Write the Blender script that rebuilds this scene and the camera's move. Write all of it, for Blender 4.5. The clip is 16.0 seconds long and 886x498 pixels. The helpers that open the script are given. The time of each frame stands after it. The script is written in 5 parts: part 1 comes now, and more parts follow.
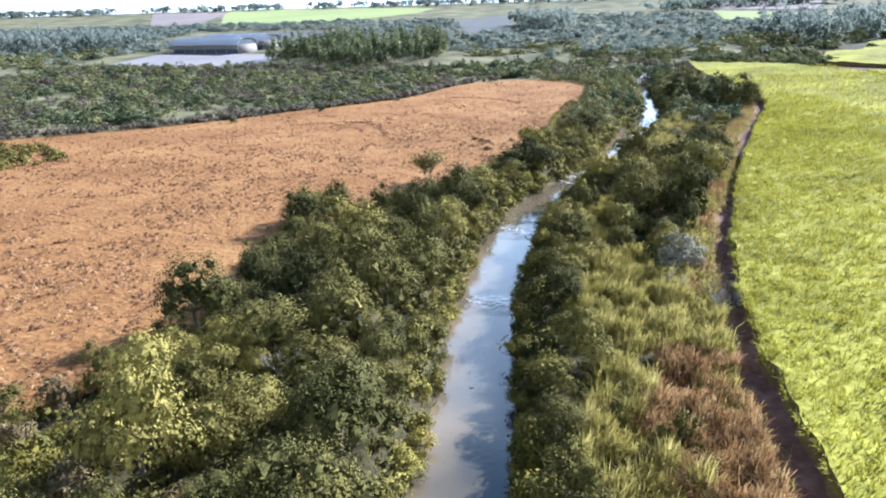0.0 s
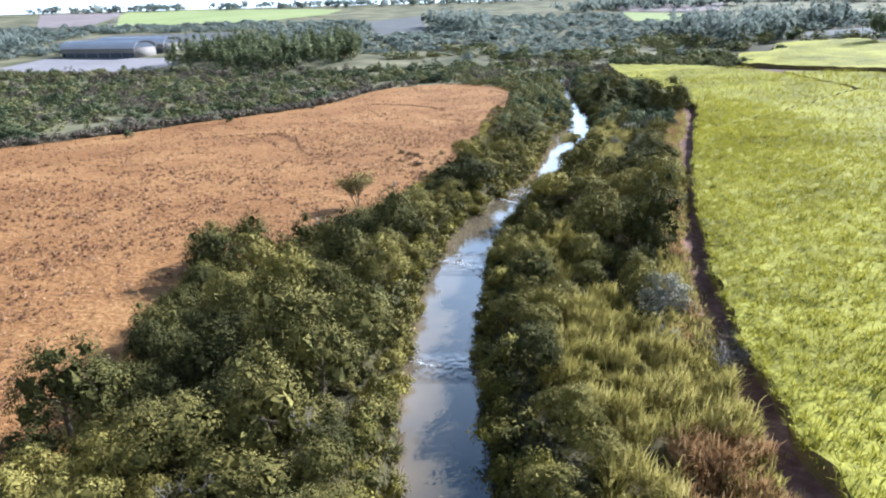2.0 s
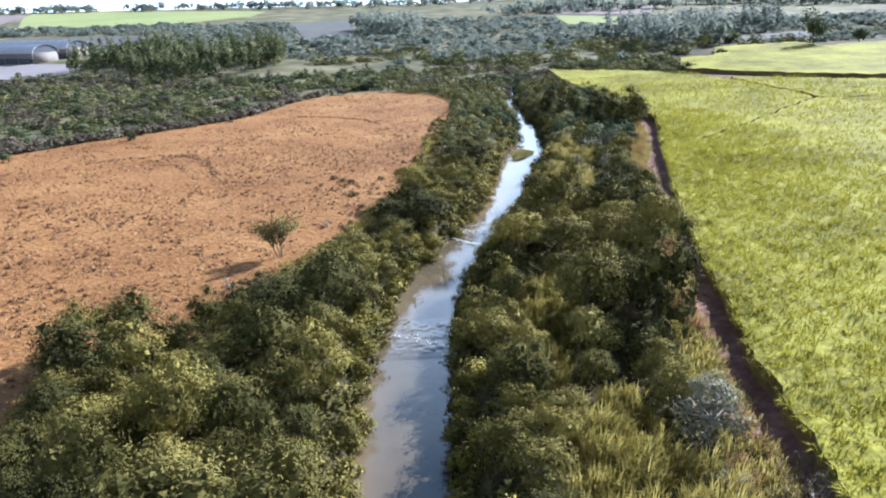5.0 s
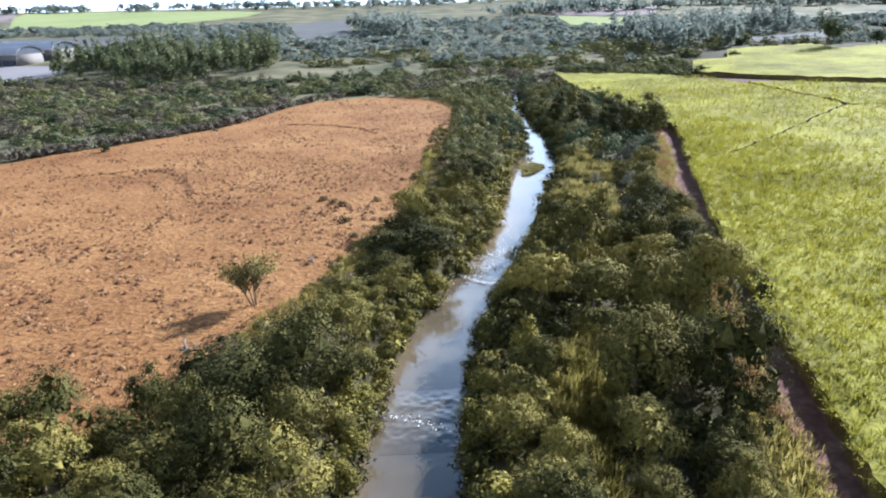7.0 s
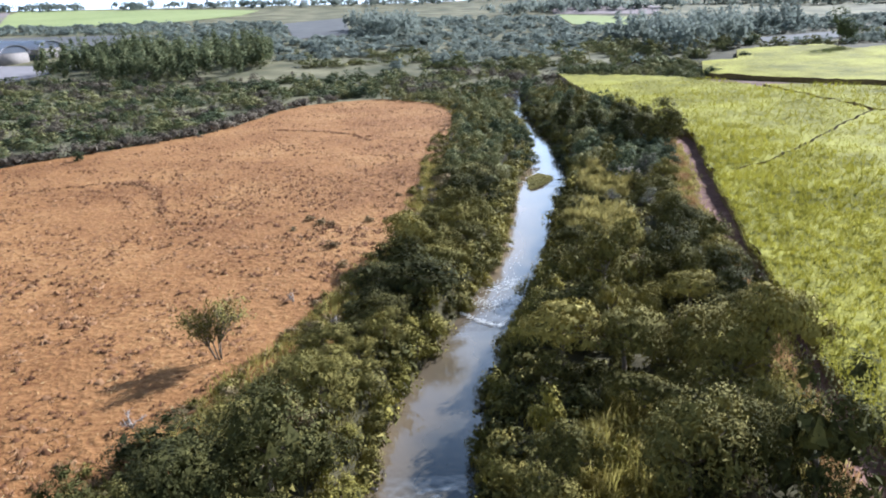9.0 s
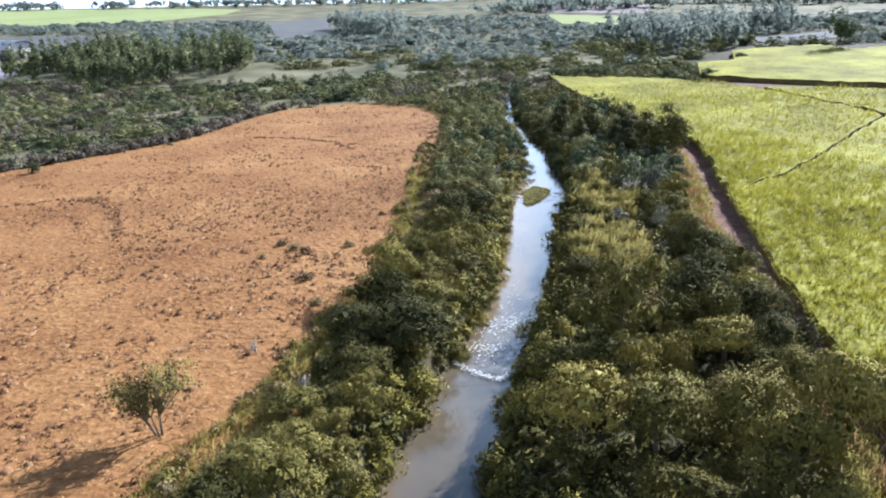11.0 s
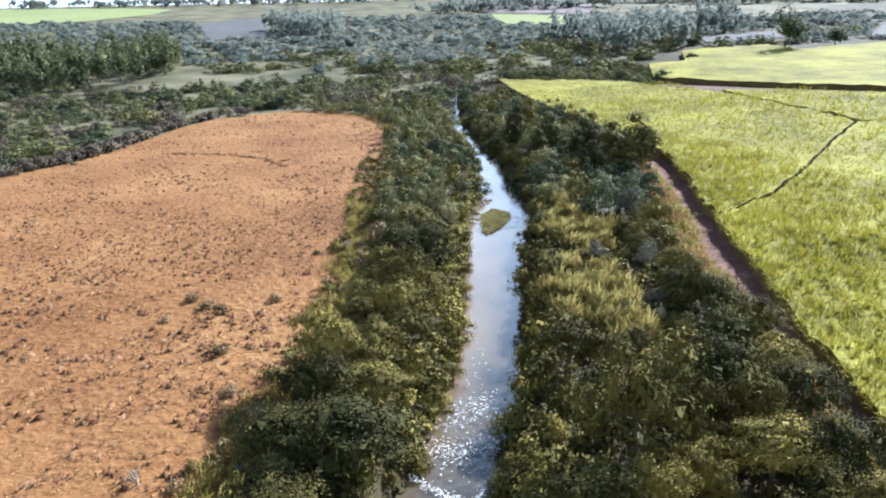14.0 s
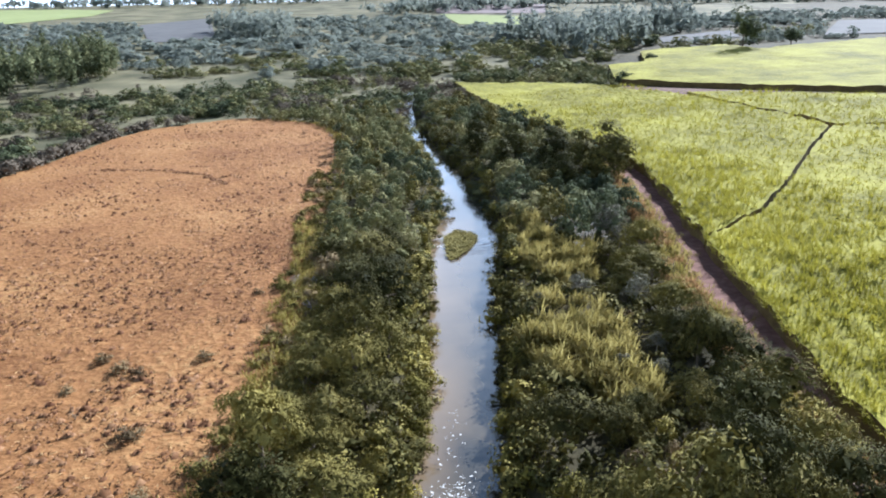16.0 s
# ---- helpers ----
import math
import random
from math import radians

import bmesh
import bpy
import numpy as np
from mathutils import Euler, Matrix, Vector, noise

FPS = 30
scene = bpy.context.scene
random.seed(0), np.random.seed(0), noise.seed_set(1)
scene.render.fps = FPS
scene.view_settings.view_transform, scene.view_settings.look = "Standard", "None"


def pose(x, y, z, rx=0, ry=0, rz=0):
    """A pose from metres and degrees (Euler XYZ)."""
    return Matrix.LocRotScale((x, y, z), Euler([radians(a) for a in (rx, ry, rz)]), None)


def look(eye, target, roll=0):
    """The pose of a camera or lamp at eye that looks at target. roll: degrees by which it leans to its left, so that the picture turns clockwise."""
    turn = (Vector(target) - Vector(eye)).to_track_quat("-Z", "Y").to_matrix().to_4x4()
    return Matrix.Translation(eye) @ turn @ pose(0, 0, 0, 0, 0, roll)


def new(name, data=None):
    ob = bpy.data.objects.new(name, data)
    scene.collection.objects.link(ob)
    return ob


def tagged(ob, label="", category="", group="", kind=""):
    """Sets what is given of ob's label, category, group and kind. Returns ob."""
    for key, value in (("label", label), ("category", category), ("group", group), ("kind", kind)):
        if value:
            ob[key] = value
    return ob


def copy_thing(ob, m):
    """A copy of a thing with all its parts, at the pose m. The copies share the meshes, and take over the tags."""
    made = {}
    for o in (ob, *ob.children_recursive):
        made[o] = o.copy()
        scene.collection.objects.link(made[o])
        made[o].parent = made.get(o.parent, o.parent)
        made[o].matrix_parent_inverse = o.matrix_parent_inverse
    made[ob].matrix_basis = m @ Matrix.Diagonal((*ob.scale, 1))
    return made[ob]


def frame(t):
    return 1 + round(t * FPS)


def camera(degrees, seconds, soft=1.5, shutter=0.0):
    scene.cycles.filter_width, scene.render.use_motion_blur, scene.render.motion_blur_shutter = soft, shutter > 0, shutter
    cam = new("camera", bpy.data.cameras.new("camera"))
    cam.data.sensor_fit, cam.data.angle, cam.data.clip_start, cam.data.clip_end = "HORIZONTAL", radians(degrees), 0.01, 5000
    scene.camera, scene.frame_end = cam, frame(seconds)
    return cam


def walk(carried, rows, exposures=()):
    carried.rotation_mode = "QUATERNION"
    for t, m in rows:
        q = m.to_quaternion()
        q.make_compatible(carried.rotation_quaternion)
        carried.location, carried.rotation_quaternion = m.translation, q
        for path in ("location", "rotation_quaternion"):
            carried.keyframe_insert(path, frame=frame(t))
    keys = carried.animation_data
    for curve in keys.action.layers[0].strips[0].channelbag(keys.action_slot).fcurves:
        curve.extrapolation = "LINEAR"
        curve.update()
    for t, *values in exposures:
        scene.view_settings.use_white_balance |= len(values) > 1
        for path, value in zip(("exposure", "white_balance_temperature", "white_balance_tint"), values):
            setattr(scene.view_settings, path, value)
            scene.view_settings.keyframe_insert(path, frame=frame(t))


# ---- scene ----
cam = camera(62.4, 16.0, soft=2.0)
METRES, EYE, TILT, LEAN, TURN = 155.0, 40.0, 0.0, 0.0, 9.9
ROWS = [
    (0.0, 0.0, 0.0, 0.0, -0.5, -17.81, 1.55),
    (0.5, -0.0076, 0.0338, 0.0006, -2.02, -17.83, 1.54),
    (1.0, -0.0136, 0.0693, 0.0013, -3.75, -17.86, 1.52),
    (1.5, -0.0179, 0.1048, 0.0017, -5.7, -17.88, 1.5),
    (2.0, -0.0204, 0.1402, 0.0021, -7.33, -17.9, 1.47),
    (2.5, -0.0212, 0.1734, 0.0025, -8.67, -17.93, 1.44),
    (3.0, -0.0207, 0.2087, 0.0025, -10.12, -17.93, 1.44),
    (3.5, -0.0189, 0.2444, 0.0027, -11.62, -17.94, 1.45),
    (4.0, -0.0161, 0.2803, 0.0028, -12.62, -17.92, 1.44),
    (6.5, 0.0112, 0.4569, 0.0026, -12.82, -17.81, 1.29),
    (7.0, 0.0185, 0.4936, 0.0026, -12.86, -17.82, 1.28),
    (7.5, 0.0249, 0.5246, 0.0026, -12.89, -17.85, 1.26),
    (8.0, 0.0308, 0.5535, 0.0025, -12.92, -17.86, 1.24),
    (8.5, 0.0368, 0.5813, 0.0026, -12.92, -17.89, 1.22),
    (9.0, 0.0428, 0.6088, 0.0025, -12.96, -17.91, 1.21),
    (11.5, 0.0721, 0.7422, 0.0027, -14.62, -18.01, 1.15),
    (12.0, 0.0778, 0.7681, 0.0028, -15.45, -18.04, 1.15),
    (12.5, 0.0837, 0.7941, 0.0027, -16.13, -18.03, 1.15),
    (13.0, 0.0903, 0.8216, 0.0032, -16.78, -18.07, 1.14),
    (13.5, 0.0973, 0.8477, 0.0031, -17.48, -18.08, 1.17),
    (14.0, 0.1043, 0.8739, 0.0033, -18.42, -18.1, 1.2),
    (14.5, 0.1117, 0.9004, 0.0036, -19.36, -18.12, 1.24),
    (15.0, 0.1195, 0.9274, 0.0032, -20.3, -18.11, 1.27),
    (15.5, 0.1278, 0.9542, 0.0033, -21.19, -18.13, 1.3),
    (16.0, 0.1363, 0.9809, 0.0034, -22.02, -18.16, 1.35),
]
walk(cam, [(t, pose(0, 0, EYE, TILT, LEAN, TURN) @ pose(METRES * x, METRES * y, METRES * z, 90 + pitch, roll, yaw)) for t, x, y, z, yaw, pitch, roll in ROWS], exposures=[(0.0, 1.38, 5080, 9), (2.0, 1.2, 5150, 9), (3.5, 1.14, 5200, 10), (7.0, 1.06, 5220, 10), (9.0, 0.98, 5240, 11), (12.5, 1.16, 5220, 10), (14.5, 1.14, 5220, 10), (16.0, 0.98, 5240, 11)])

# ---- world, sun, exposure ----
SUN_AZ, SUN_EL = radians(47), radians(30)
world = bpy.data.worlds.new("world")
scene.world = world
world.use_nodes = True
wn, wl = world.node_tree.nodes, world.node_tree.links
wn.clear()
w_out, w_bg, w_sky = wn.new("ShaderNodeOutputWorld"), wn.new("ShaderNodeBackground"), wn.new("ShaderNodeTexSky")
w_sky.sky_type, w_sky.sun_disc = "NISHITA", False
w_sky.sun_elevation, w_sky.sun_rotation = SUN_EL, SUN_AZ
w_sky.dust_density, w_sky.air_density = 0.6, 1.5
w_coord, w_noise, w_ramp, w_mix = wn.new("ShaderNodeTexCoord"), wn.new("ShaderNodeTexNoise"), wn.new("ShaderNodeValToRGB"), wn.new("ShaderNodeMixRGB")
w_noise.inputs["Scale"].default_value, w_noise.inputs["Detail"].default_value = 3.2, 6
w_ramp.color_ramp.elements[0].position, w_ramp.color_ramp.elements[1].position = 0.54, 0.74
w_mix.inputs["Color2"].default_value = (14.5, 15.0, 16.0, 1)
wl.new(w_coord.outputs["Generated"], w_noise.inputs["Vector"])
wl.new(w_noise.outputs["Fac"], w_ramp.inputs["Fac"])
wl.new(w_ramp.outputs["Color"], w_mix.inputs["Fac"])
wl.new(w_sky.outputs["Color"], w_mix.inputs["Color1"])
w_sep, w_low, w_haze = wn.new("ShaderNodeSeparateXYZ"), wn.new("ShaderNodeMapRange"), wn.new("ShaderNodeMixRGB")
wl.new(w_coord.outputs["Generated"], w_sep.inputs[0])
wl.new(w_sep.outputs["Z"], w_low.inputs["Value"])
w_low.inputs["From Min"].default_value, w_low.inputs["From Max"].default_value = 0.0, 0.58
w_low.inputs["To Min"].default_value, w_low.inputs["To Max"].default_value = 0.95, 0.0
# haze scatters forward, so the low sky glows most on the sun's side
w_dot, w_side, w_fac = wn.new("ShaderNodeVectorMath"), wn.new("ShaderNodeMapRange"), wn.new("ShaderNodeMath")
w_dot.operation, w_side.interpolation_type, w_fac.operation = "DOT_PRODUCT", "SMOOTHSTEP", "MULTIPLY"
wl.new(w_coord.outputs["Generated"], w_dot.inputs[0])
w_dot.inputs[1].default_value = (math.sin(SUN_AZ), math.cos(SUN_AZ), 0.0)
wl.new(w_dot.outputs["Value"], w_side.inputs["Value"])
w_side.inputs["From Min"].default_value, w_side.inputs["From Max"].default_value = -0.6, 0.6
w_side.inputs["To Min"].default_value, w_side.inputs["To Max"].default_value = 0.1, 1.0
wl.new(w_low.outputs[0], w_fac.inputs[0])
wl.new(w_side.outputs[0], w_fac.inputs[1])
wl.new(w_fac.outputs[0], w_haze.inputs["Fac"])
wl.new(w_mix.outputs["Color"], w_haze.inputs["Color1"])
w_haze.inputs["Color2"].default_value = (31.0, 34.5, 39.5, 1)
wl.new(w_haze.outputs["Color"], w_bg.inputs["Color"])
wl.new(w_bg.outputs["Background"], w_out.inputs["Surface"])
w_bg.inputs["Strength"].default_value = 0.04
sun = new("sun", bpy.data.lights.new("sun", "SUN"))
sun.data.energy, sun.data.angle, sun.data.color = 5.6, radians(0.6), (1.0, 0.93, 0.83)
sun.matrix_world = look((300 * math.sin(SUN_AZ), 300 * math.cos(SUN_AZ), 300 * math.tan(SUN_EL)), (0, 0, 0))


# ---- materials ----
def material(name, stops, scale=1.0, fine=8.0, rough=0.9, bump=0.3, bump_dist=0.1, island=0.0, per_object=0.0, translucent=0.0, detail=5.0, metal=0.0):
    """Two scales of noise pick a colour from stops; pieces or whole things may shift it."""
    m = bpy.data.materials.new(name)
    m.use_nodes = True
    n, l = m.node_tree.nodes, m.node_tree.links
    b, out = n["Principled BSDF"], n["Material Output"]
    b.inputs["Roughness"].default_value, b.inputs["Metallic"].default_value = rough, metal
    b.inputs["Specular IOR Level"].default_value = 0.12
    geo = n.new("ShaderNodeNewGeometry")
    big, small, ramp = n.new("ShaderNodeTexNoise"), n.new("ShaderNodeTexNoise"), n.new("ShaderNodeValToRGB")
    big.inputs["Scale"].default_value, big.inputs["Detail"].default_value = scale, 3
    small.inputs["Scale"].default_value, small.inputs["Detail"].default_value = fine, detail
    l.new(geo.outputs["Position"], big.inputs["Vector"])
    l.new(geo.outputs["Position"], small.inputs["Vector"])
    mix = n.new("ShaderNodeMath")
    mix.operation = "MULTIPLY_ADD"
    l.new(small.outputs["Fac"], mix.inputs[0])
    mix.inputs[1].default_value = 0.5
    half = n.new("ShaderNodeMath")
    half.operation = "MULTIPLY"
    l.new(big.outputs["Fac"], half.inputs[0])
    half.inputs[1].default_value = 0.5
    l.new(half.outputs[0], mix.inputs[2])
    fac = mix.outputs[0]
    for amount, source in ((island, geo.outputs["Random Per Island"]), (per_object, None)):
        if not amount:
            continue
        if source is None:
            source = n.new("ShaderNodeObjectInfo").outputs["Random"]
        shift = n.new("ShaderNodeMath")
        shift.operation = "MULTIPLY_ADD"
        l.new(source, shift.inputs[0])
        shift.inputs[1].default_value = amount
        shift.inputs[2].default_value = -amount / 2
        plus = n.new("ShaderNodeMath")
        l.new(fac, plus.inputs[0])
        l.new(shift.outputs[0], plus.inputs[1])
        fac = plus.outputs[0]
    e = ramp.color_ramp.elements
    while len(e) < len(stops):
        e.new(0.5)
    for k, (at, colour) in enumerate(stops):
        e[k].position, e[k].color = at, (*colour, 1)
    l.new(fac, ramp.inputs["Fac"])
    l.new(ramp.outputs["Color"], b.inputs["Base Color"])
    if bump:
        bn = n.new("ShaderNodeBump")
        bn.inputs["Strength"].default_value, bn.inputs["Distance"].default_value = bump, bump_dist
        l.new(small.outputs["Fac"], bn.inputs["Height"])
        l.new(bn.outputs["Normal"], b.inputs["Normal"])
    if translucent:
        tr, ms = n.new("ShaderNodeBsdfTranslucent"), n.new("ShaderNodeMixShader")
        l.new(ramp.outputs["Color"], tr.inputs["Color"])
        ms.inputs["Fac"].default_value = translucent
        l.new(b.outputs[0], ms.inputs[1])
        l.new(tr.outputs[0], ms.inputs[2])
        l.new(ms.outputs[0], out.inputs["Surface"])
    return m


M_GROUND = material("woodland_floor", [(0.3, (0.035, 0.032, 0.016)), (0.45, (0.06, 0.052, 0.026)), (0.57, (0.09, 0.075, 0.037)), (0.7, (0.15, 0.118, 0.06))], 0.035, 0.4, bump=0.6, bump_dist=0.3)
M_FIELD = material("dry_pasture", [(0.28, (0.14, 0.056, 0.02)), (0.42, (0.235, 0.11, 0.04)), (0.55, (0.32, 0.16, 0.06)), (0.7, (0.43, 0.25, 0.1))], 0.03, 1.0, bump=0.9, bump_dist=0.4, detail=8)
M_DRYTUFT = material("dry_tuft", [(0.25, (0.125, 0.056, 0.027)), (0.5, (0.225, 0.112, 0.052)), (0.75, (0.37, 0.21, 0.105))], 0.1, 2.0, bump=0, island=0.5, translucent=0.05)
M_STRAW = material("straw", [(0.25, (0.26, 0.15, 0.06)), (0.5, (0.42, 0.265, 0.115)), (0.75, (0.6, 0.42, 0.2))], 0.1, 2.0, bump=0, island=0.5)
M_ROAD = material("red_earth", [(0.3, (0.11, 0.055, 0.042)), (0.5, (0.2, 0.108, 0.084)), (0.7, (0.36, 0.22, 0.175))], 0.15, 0.9, bump=0.5, bump_dist=0.15)
M_TRACK = material("farm_track_earth", [(0.3, (0.10, 0.055, 0.04)), (0.5, (0.16, 0.095, 0.07)), (0.7, (0.24, 0.16, 0.12))], 0.15, 0.9, bump=0.5, bump_dist=0.15)
M_PALEGRASS = material("pale_tall_grass", [(0.2, (0.25, 0.21, 0.06)), (0.5, (0.41, 0.345, 0.11)), (0.8, (0.55, 0.465, 0.18))], 0.2, 1.0, bump=0, island=0.5, translucent=0.4)
M_PLUME = material("reed_plume", [(0.3, (0.42, 0.37, 0.30)), (0.7, (0.60, 0.55, 0.47))], 1.0, 5, bump=0)
M_CANE = material("cane_leaf", [(0.2, (0.2, 0.186, 0.021)), (0.5, (0.375, 0.342, 0.042)), (0.8, (0.5, 0.45, 0.08))], 0.05, 0.3, rough=0.85, bump=0, island=0.35, translucent=0.35)
# duller than the leaves: shade in the gaps is put into this colour
M_CANETOP = material("cane_canopy", [(0.37, (0.14, 0.128, 0.02)), (0.48, (0.25, 0.23, 0.032)), (0.6, (0.38, 0.352, 0.053))], 0.05, 1.3, rough=0.9, bump=0.6, bump_dist=0.3, detail=6)
M_STALK = material("cane_stalk", [(0.3, (0.09, 0.055, 0.03)), (0.7, (0.24, 0.18, 0.07))], 0.5, 4.0, bump=0.5, island=0.3)
M_BARK = material("bark", [(0.3, (0.10, 0.075, 0.05)), (0.7, (0.24, 0.19, 0.14))], 0.6, 6.0, bump=0.6, bump_dist=0.03)
M_GREYBARK = material("grey_bark", [(0.3, (0.22, 0.19, 0.17)), (0.7, (0.42, 0.38, 0.34))], 0.6, 6.0, bump=0.4, bump_dist=0.03)


def leaf(name, a, b, c, island=0.24, obj=0.4):
    return material(name, [(0.2, a), (0.5, b), (0.8, c)], 0.12, 0.7, rough=0.85, bump=0, island=island, per_object=obj, translucent=0.05)


LEAVES = {
    "dark": leaf("leaf_dark_green", (0.032, 0.034, 0.011), (0.09, 0.084, 0.024), (0.255, 0.21, 0.058)),
    "olive": leaf("leaf_olive", (0.057, 0.052, 0.015), (0.176, 0.151, 0.039), (0.345, 0.284, 0.076)),
    "yellow": leaf("leaf_yellow_green", (0.08, 0.072, 0.016), (0.21, 0.182, 0.037), (0.4, 0.33, 0.075)),
    "brown": leaf("leaf_brownish", (0.10, 0.07, 0.038), (0.22, 0.16, 0.08), (0.38, 0.29, 0.15)),
    "grey": leaf("leaf_grey_green", (0.09, 0.085, 0.062), (0.19, 0.178, 0.125), (0.32, 0.3, 0.21)),
}
M_GRASS = material("tall_grass", [(0.2, (0.23, 0.195, 0.045)), (0.5, (0.42, 0.355, 0.095)), (0.8, (0.6, 0.5, 0.19))], 0.2, 1.0, bump=0, island=0.5, translucent=0.4)
M_REDGRASS = material("red_dry_grass", [(0.2, (0.26, 0.145, 0.06)), (0.5, (0.44, 0.265, 0.12)), (0.8, (0.6, 0.42, 0.21))], 0.25, 1.0, bump=0, island=0.5, translucent=0.35)
# both scrub greens are partly paled and greyed in place of haze
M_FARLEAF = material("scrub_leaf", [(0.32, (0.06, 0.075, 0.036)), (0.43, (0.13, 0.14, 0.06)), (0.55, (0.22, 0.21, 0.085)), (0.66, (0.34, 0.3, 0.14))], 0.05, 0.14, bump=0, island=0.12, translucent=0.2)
M_SCRUBDARK = material("scrub_leaf_dark", [(0.3, (0.045, 0.058, 0.034)), (0.5, (0.095, 0.112, 0.056)), (0.7, (0.2, 0.205, 0.095))], 0.05, 0.14, bump=0, island=0.12, translucent=0.2)
M_SCRUBGREY = material("scrub_twigs", [(0.25, (0.095, 0.078, 0.058)), (0.5, (0.155, 0.128, 0.095)), (0.75, (0.24, 0.2, 0.145))], 0.03, 0.12, bump=0, island=0.12, translucent=0.25)
# far leaves, pale, bluish and low in contrast: haze put into the colour
M_HAZELEAF = material("hazed_leaf", [(0.3, (0.17, 0.19, 0.165)), (0.5, (0.25, 0.278, 0.24)), (0.7, (0.29, 0.31, 0.255))], 0.012, 0.06, bump=0, island=0.04, translucent=0.5)
M_EUCA = material("eucalyptus_leaf", [(0.25, (0.07, 0.085, 0.042)), (0.5, (0.14, 0.155, 0.075)), (0.75, (0.25, 0.255, 0.125))], 0.03, 0.2, bump=0, island=0.4, translucent=0.3)
M_FARGREEN = material("far_green_crop", [(0.3, (0.25, 0.29, 0.11)), (0.7, (0.36, 0.385, 0.16))], 0.01, 0.1, bump=0.2)
M_FARGREY = material("bare_grey_soil", [(0.3, (0.1, 0.1, 0.1)), (0.7, (0.165, 0.16, 0.155))], 0.01, 0.06, bump=0.2)
M_FARBROWN = material("ploughed_soil", [(0.3, (0.20, 0.16, 0.155)), (0.7, (0.31, 0.255, 0.245))], 0.01, 0.06, bump=0.2)
M_CONCRETE = material("pale_yard", [(0.3, (0.22, 0.2, 0.21)), (0.7, (0.32, 0.295, 0.3))], 0.03, 0.3, bump=0.1)
M_ROOF = material("pale_metal_roof", [(0.3, (0.68, 0.64, 0.68)), (0.7, (0.8, 0.77, 0.8))], 0.05, 0.5, rough=0.5, bump=0.1)
M_WALLW = material("white_wall", [(0.3, (0.2, 0.18, 0.165)), (0.7, (0.29, 0.26, 0.24))], 0.05, 0.5, bump=0.1)
# shade of the barns' open side as a colour; the louvres share it
M_WALLD = material("shaded_opening", [(0.3, (0.08, 0.09, 0.11)), (0.7, (0.13, 0.14, 0.17))], 0.05, 0.5, bump=0.1)
M_ROCK = material("wet_rock", [(0.3, (0.07, 0.06, 0.05)), (0.7, (0.20, 0.17, 0.14))], 0.8, 4, rough=0.5, bump=0.6, bump_dist=0.1)
M_FOAM_GLINT = material("foam", [(0.3, (0.6, 0.6, 0.58)), (0.7, (0.85, 0.85, 0.83))], 1.0, 5, rough=0.5, bump=0.4)


def water_material():
    m = bpy.data.materials.new("river_water")
    m.use_nodes = True
    n, l = m.node_tree.nodes, m.node_tree.links
    b = n["Principled BSDF"]
    b.inputs["Roughness"].default_value, b.inputs["IOR"].default_value = 0.07, 2.3
    geo, big, ramp = n.new("ShaderNodeNewGeometry"), n.new("ShaderNodeTexNoise"), n.new("ShaderNodeValToRGB")
    big.inputs["Scale"].default_value = 0.12
    l.new(geo.outputs["Position"], big.inputs["Vector"])
    ramp.color_ramp.elements[0].position, ramp.color_ramp.elements[0].color = 0.35, (0.045, 0.045, 0.04, 1)
    ramp.color_ramp.elements[1].position, ramp.color_ramp.elements[1].color = 0.65, (0.11, 0.09, 0.06, 1)
    l.new(big.outputs["Fac"], ramp.inputs["Fac"])
    silt, mud = n.new("ShaderNodeAttribute"), n.new("ShaderNodeMixRGB")
    silt.attribute_name = "silt"
    mud.inputs["Color2"].default_value = (0.30, 0.215, 0.13, 1)
    l.new(silt.outputs["Fac"], mud.inputs["Fac"])
    l.new(ramp.outputs["Color"], mud.inputs["Color1"])
    l.new(mud.outputs["Color"], b.inputs["Base Color"])
    rip, bump = n.new("ShaderNodeTexNoise"), n.new("ShaderNodeBump")
    rip.inputs["Scale"].default_value, rip.inputs["Detail"].default_value = 1.6, 4
    l.new(geo.outputs["Position"], rip.inputs["Vector"])
    bump.inputs["Strength"].default_value, bump.inputs["Distance"].default_value = 0.08, 0.1
    l.new(rip.outputs["Fac"], bump.inputs["Height"])
    l.new(bump.outputs["Normal"], b.inputs["Normal"])
    return m


M_WATER = water_material()

# ---- the plan: river, road, field and crop edges as curves of y ----
YS = np.arange(-150.0, 1200.0, 1.0)


def curve(table, smooth=9):
    """A smooth x(y) through (y, x) pairs."""
    ys, xs = zip(*table)
    v = np.interp(YS, ys, xs)
    k = np.ones(smooth) / smooth
    for _ in range(2):
        v = np.convolve(np.pad(v, smooth // 2, mode="edge"), k, "valid")
    return lambda y: np.interp(y, YS, v)


river_x = curve([(-150, -6), (40, -9), (80, -10), (100, -12), (120, -12.3), (140, -11.3), (153, -9.7), (165, -8.3), (183, -3.4), (195, 1.2), (205, 5), (220, 10.3), (240, 15.2), (265, 20.8), (290, 27.3), (304, 31.3), (325, 35), (350, 38), (375, 39.7), (400, 40.3), (430, 41), (480, 46), (560, 62), (640, 90), (1199, 100)], 11)
river_w = curve([(-150, 4.7), (80, 4.6), (120, 4.7), (150, 5.0), (170, 5.0), (195, 4.5), (220, 4.2), (250, 4.6), (275, 5.5), (290, 7.0), (304, 5.5), (325, 4.2), (350, 3.6), (400, 3.4), (1199, 3.2)], 9)
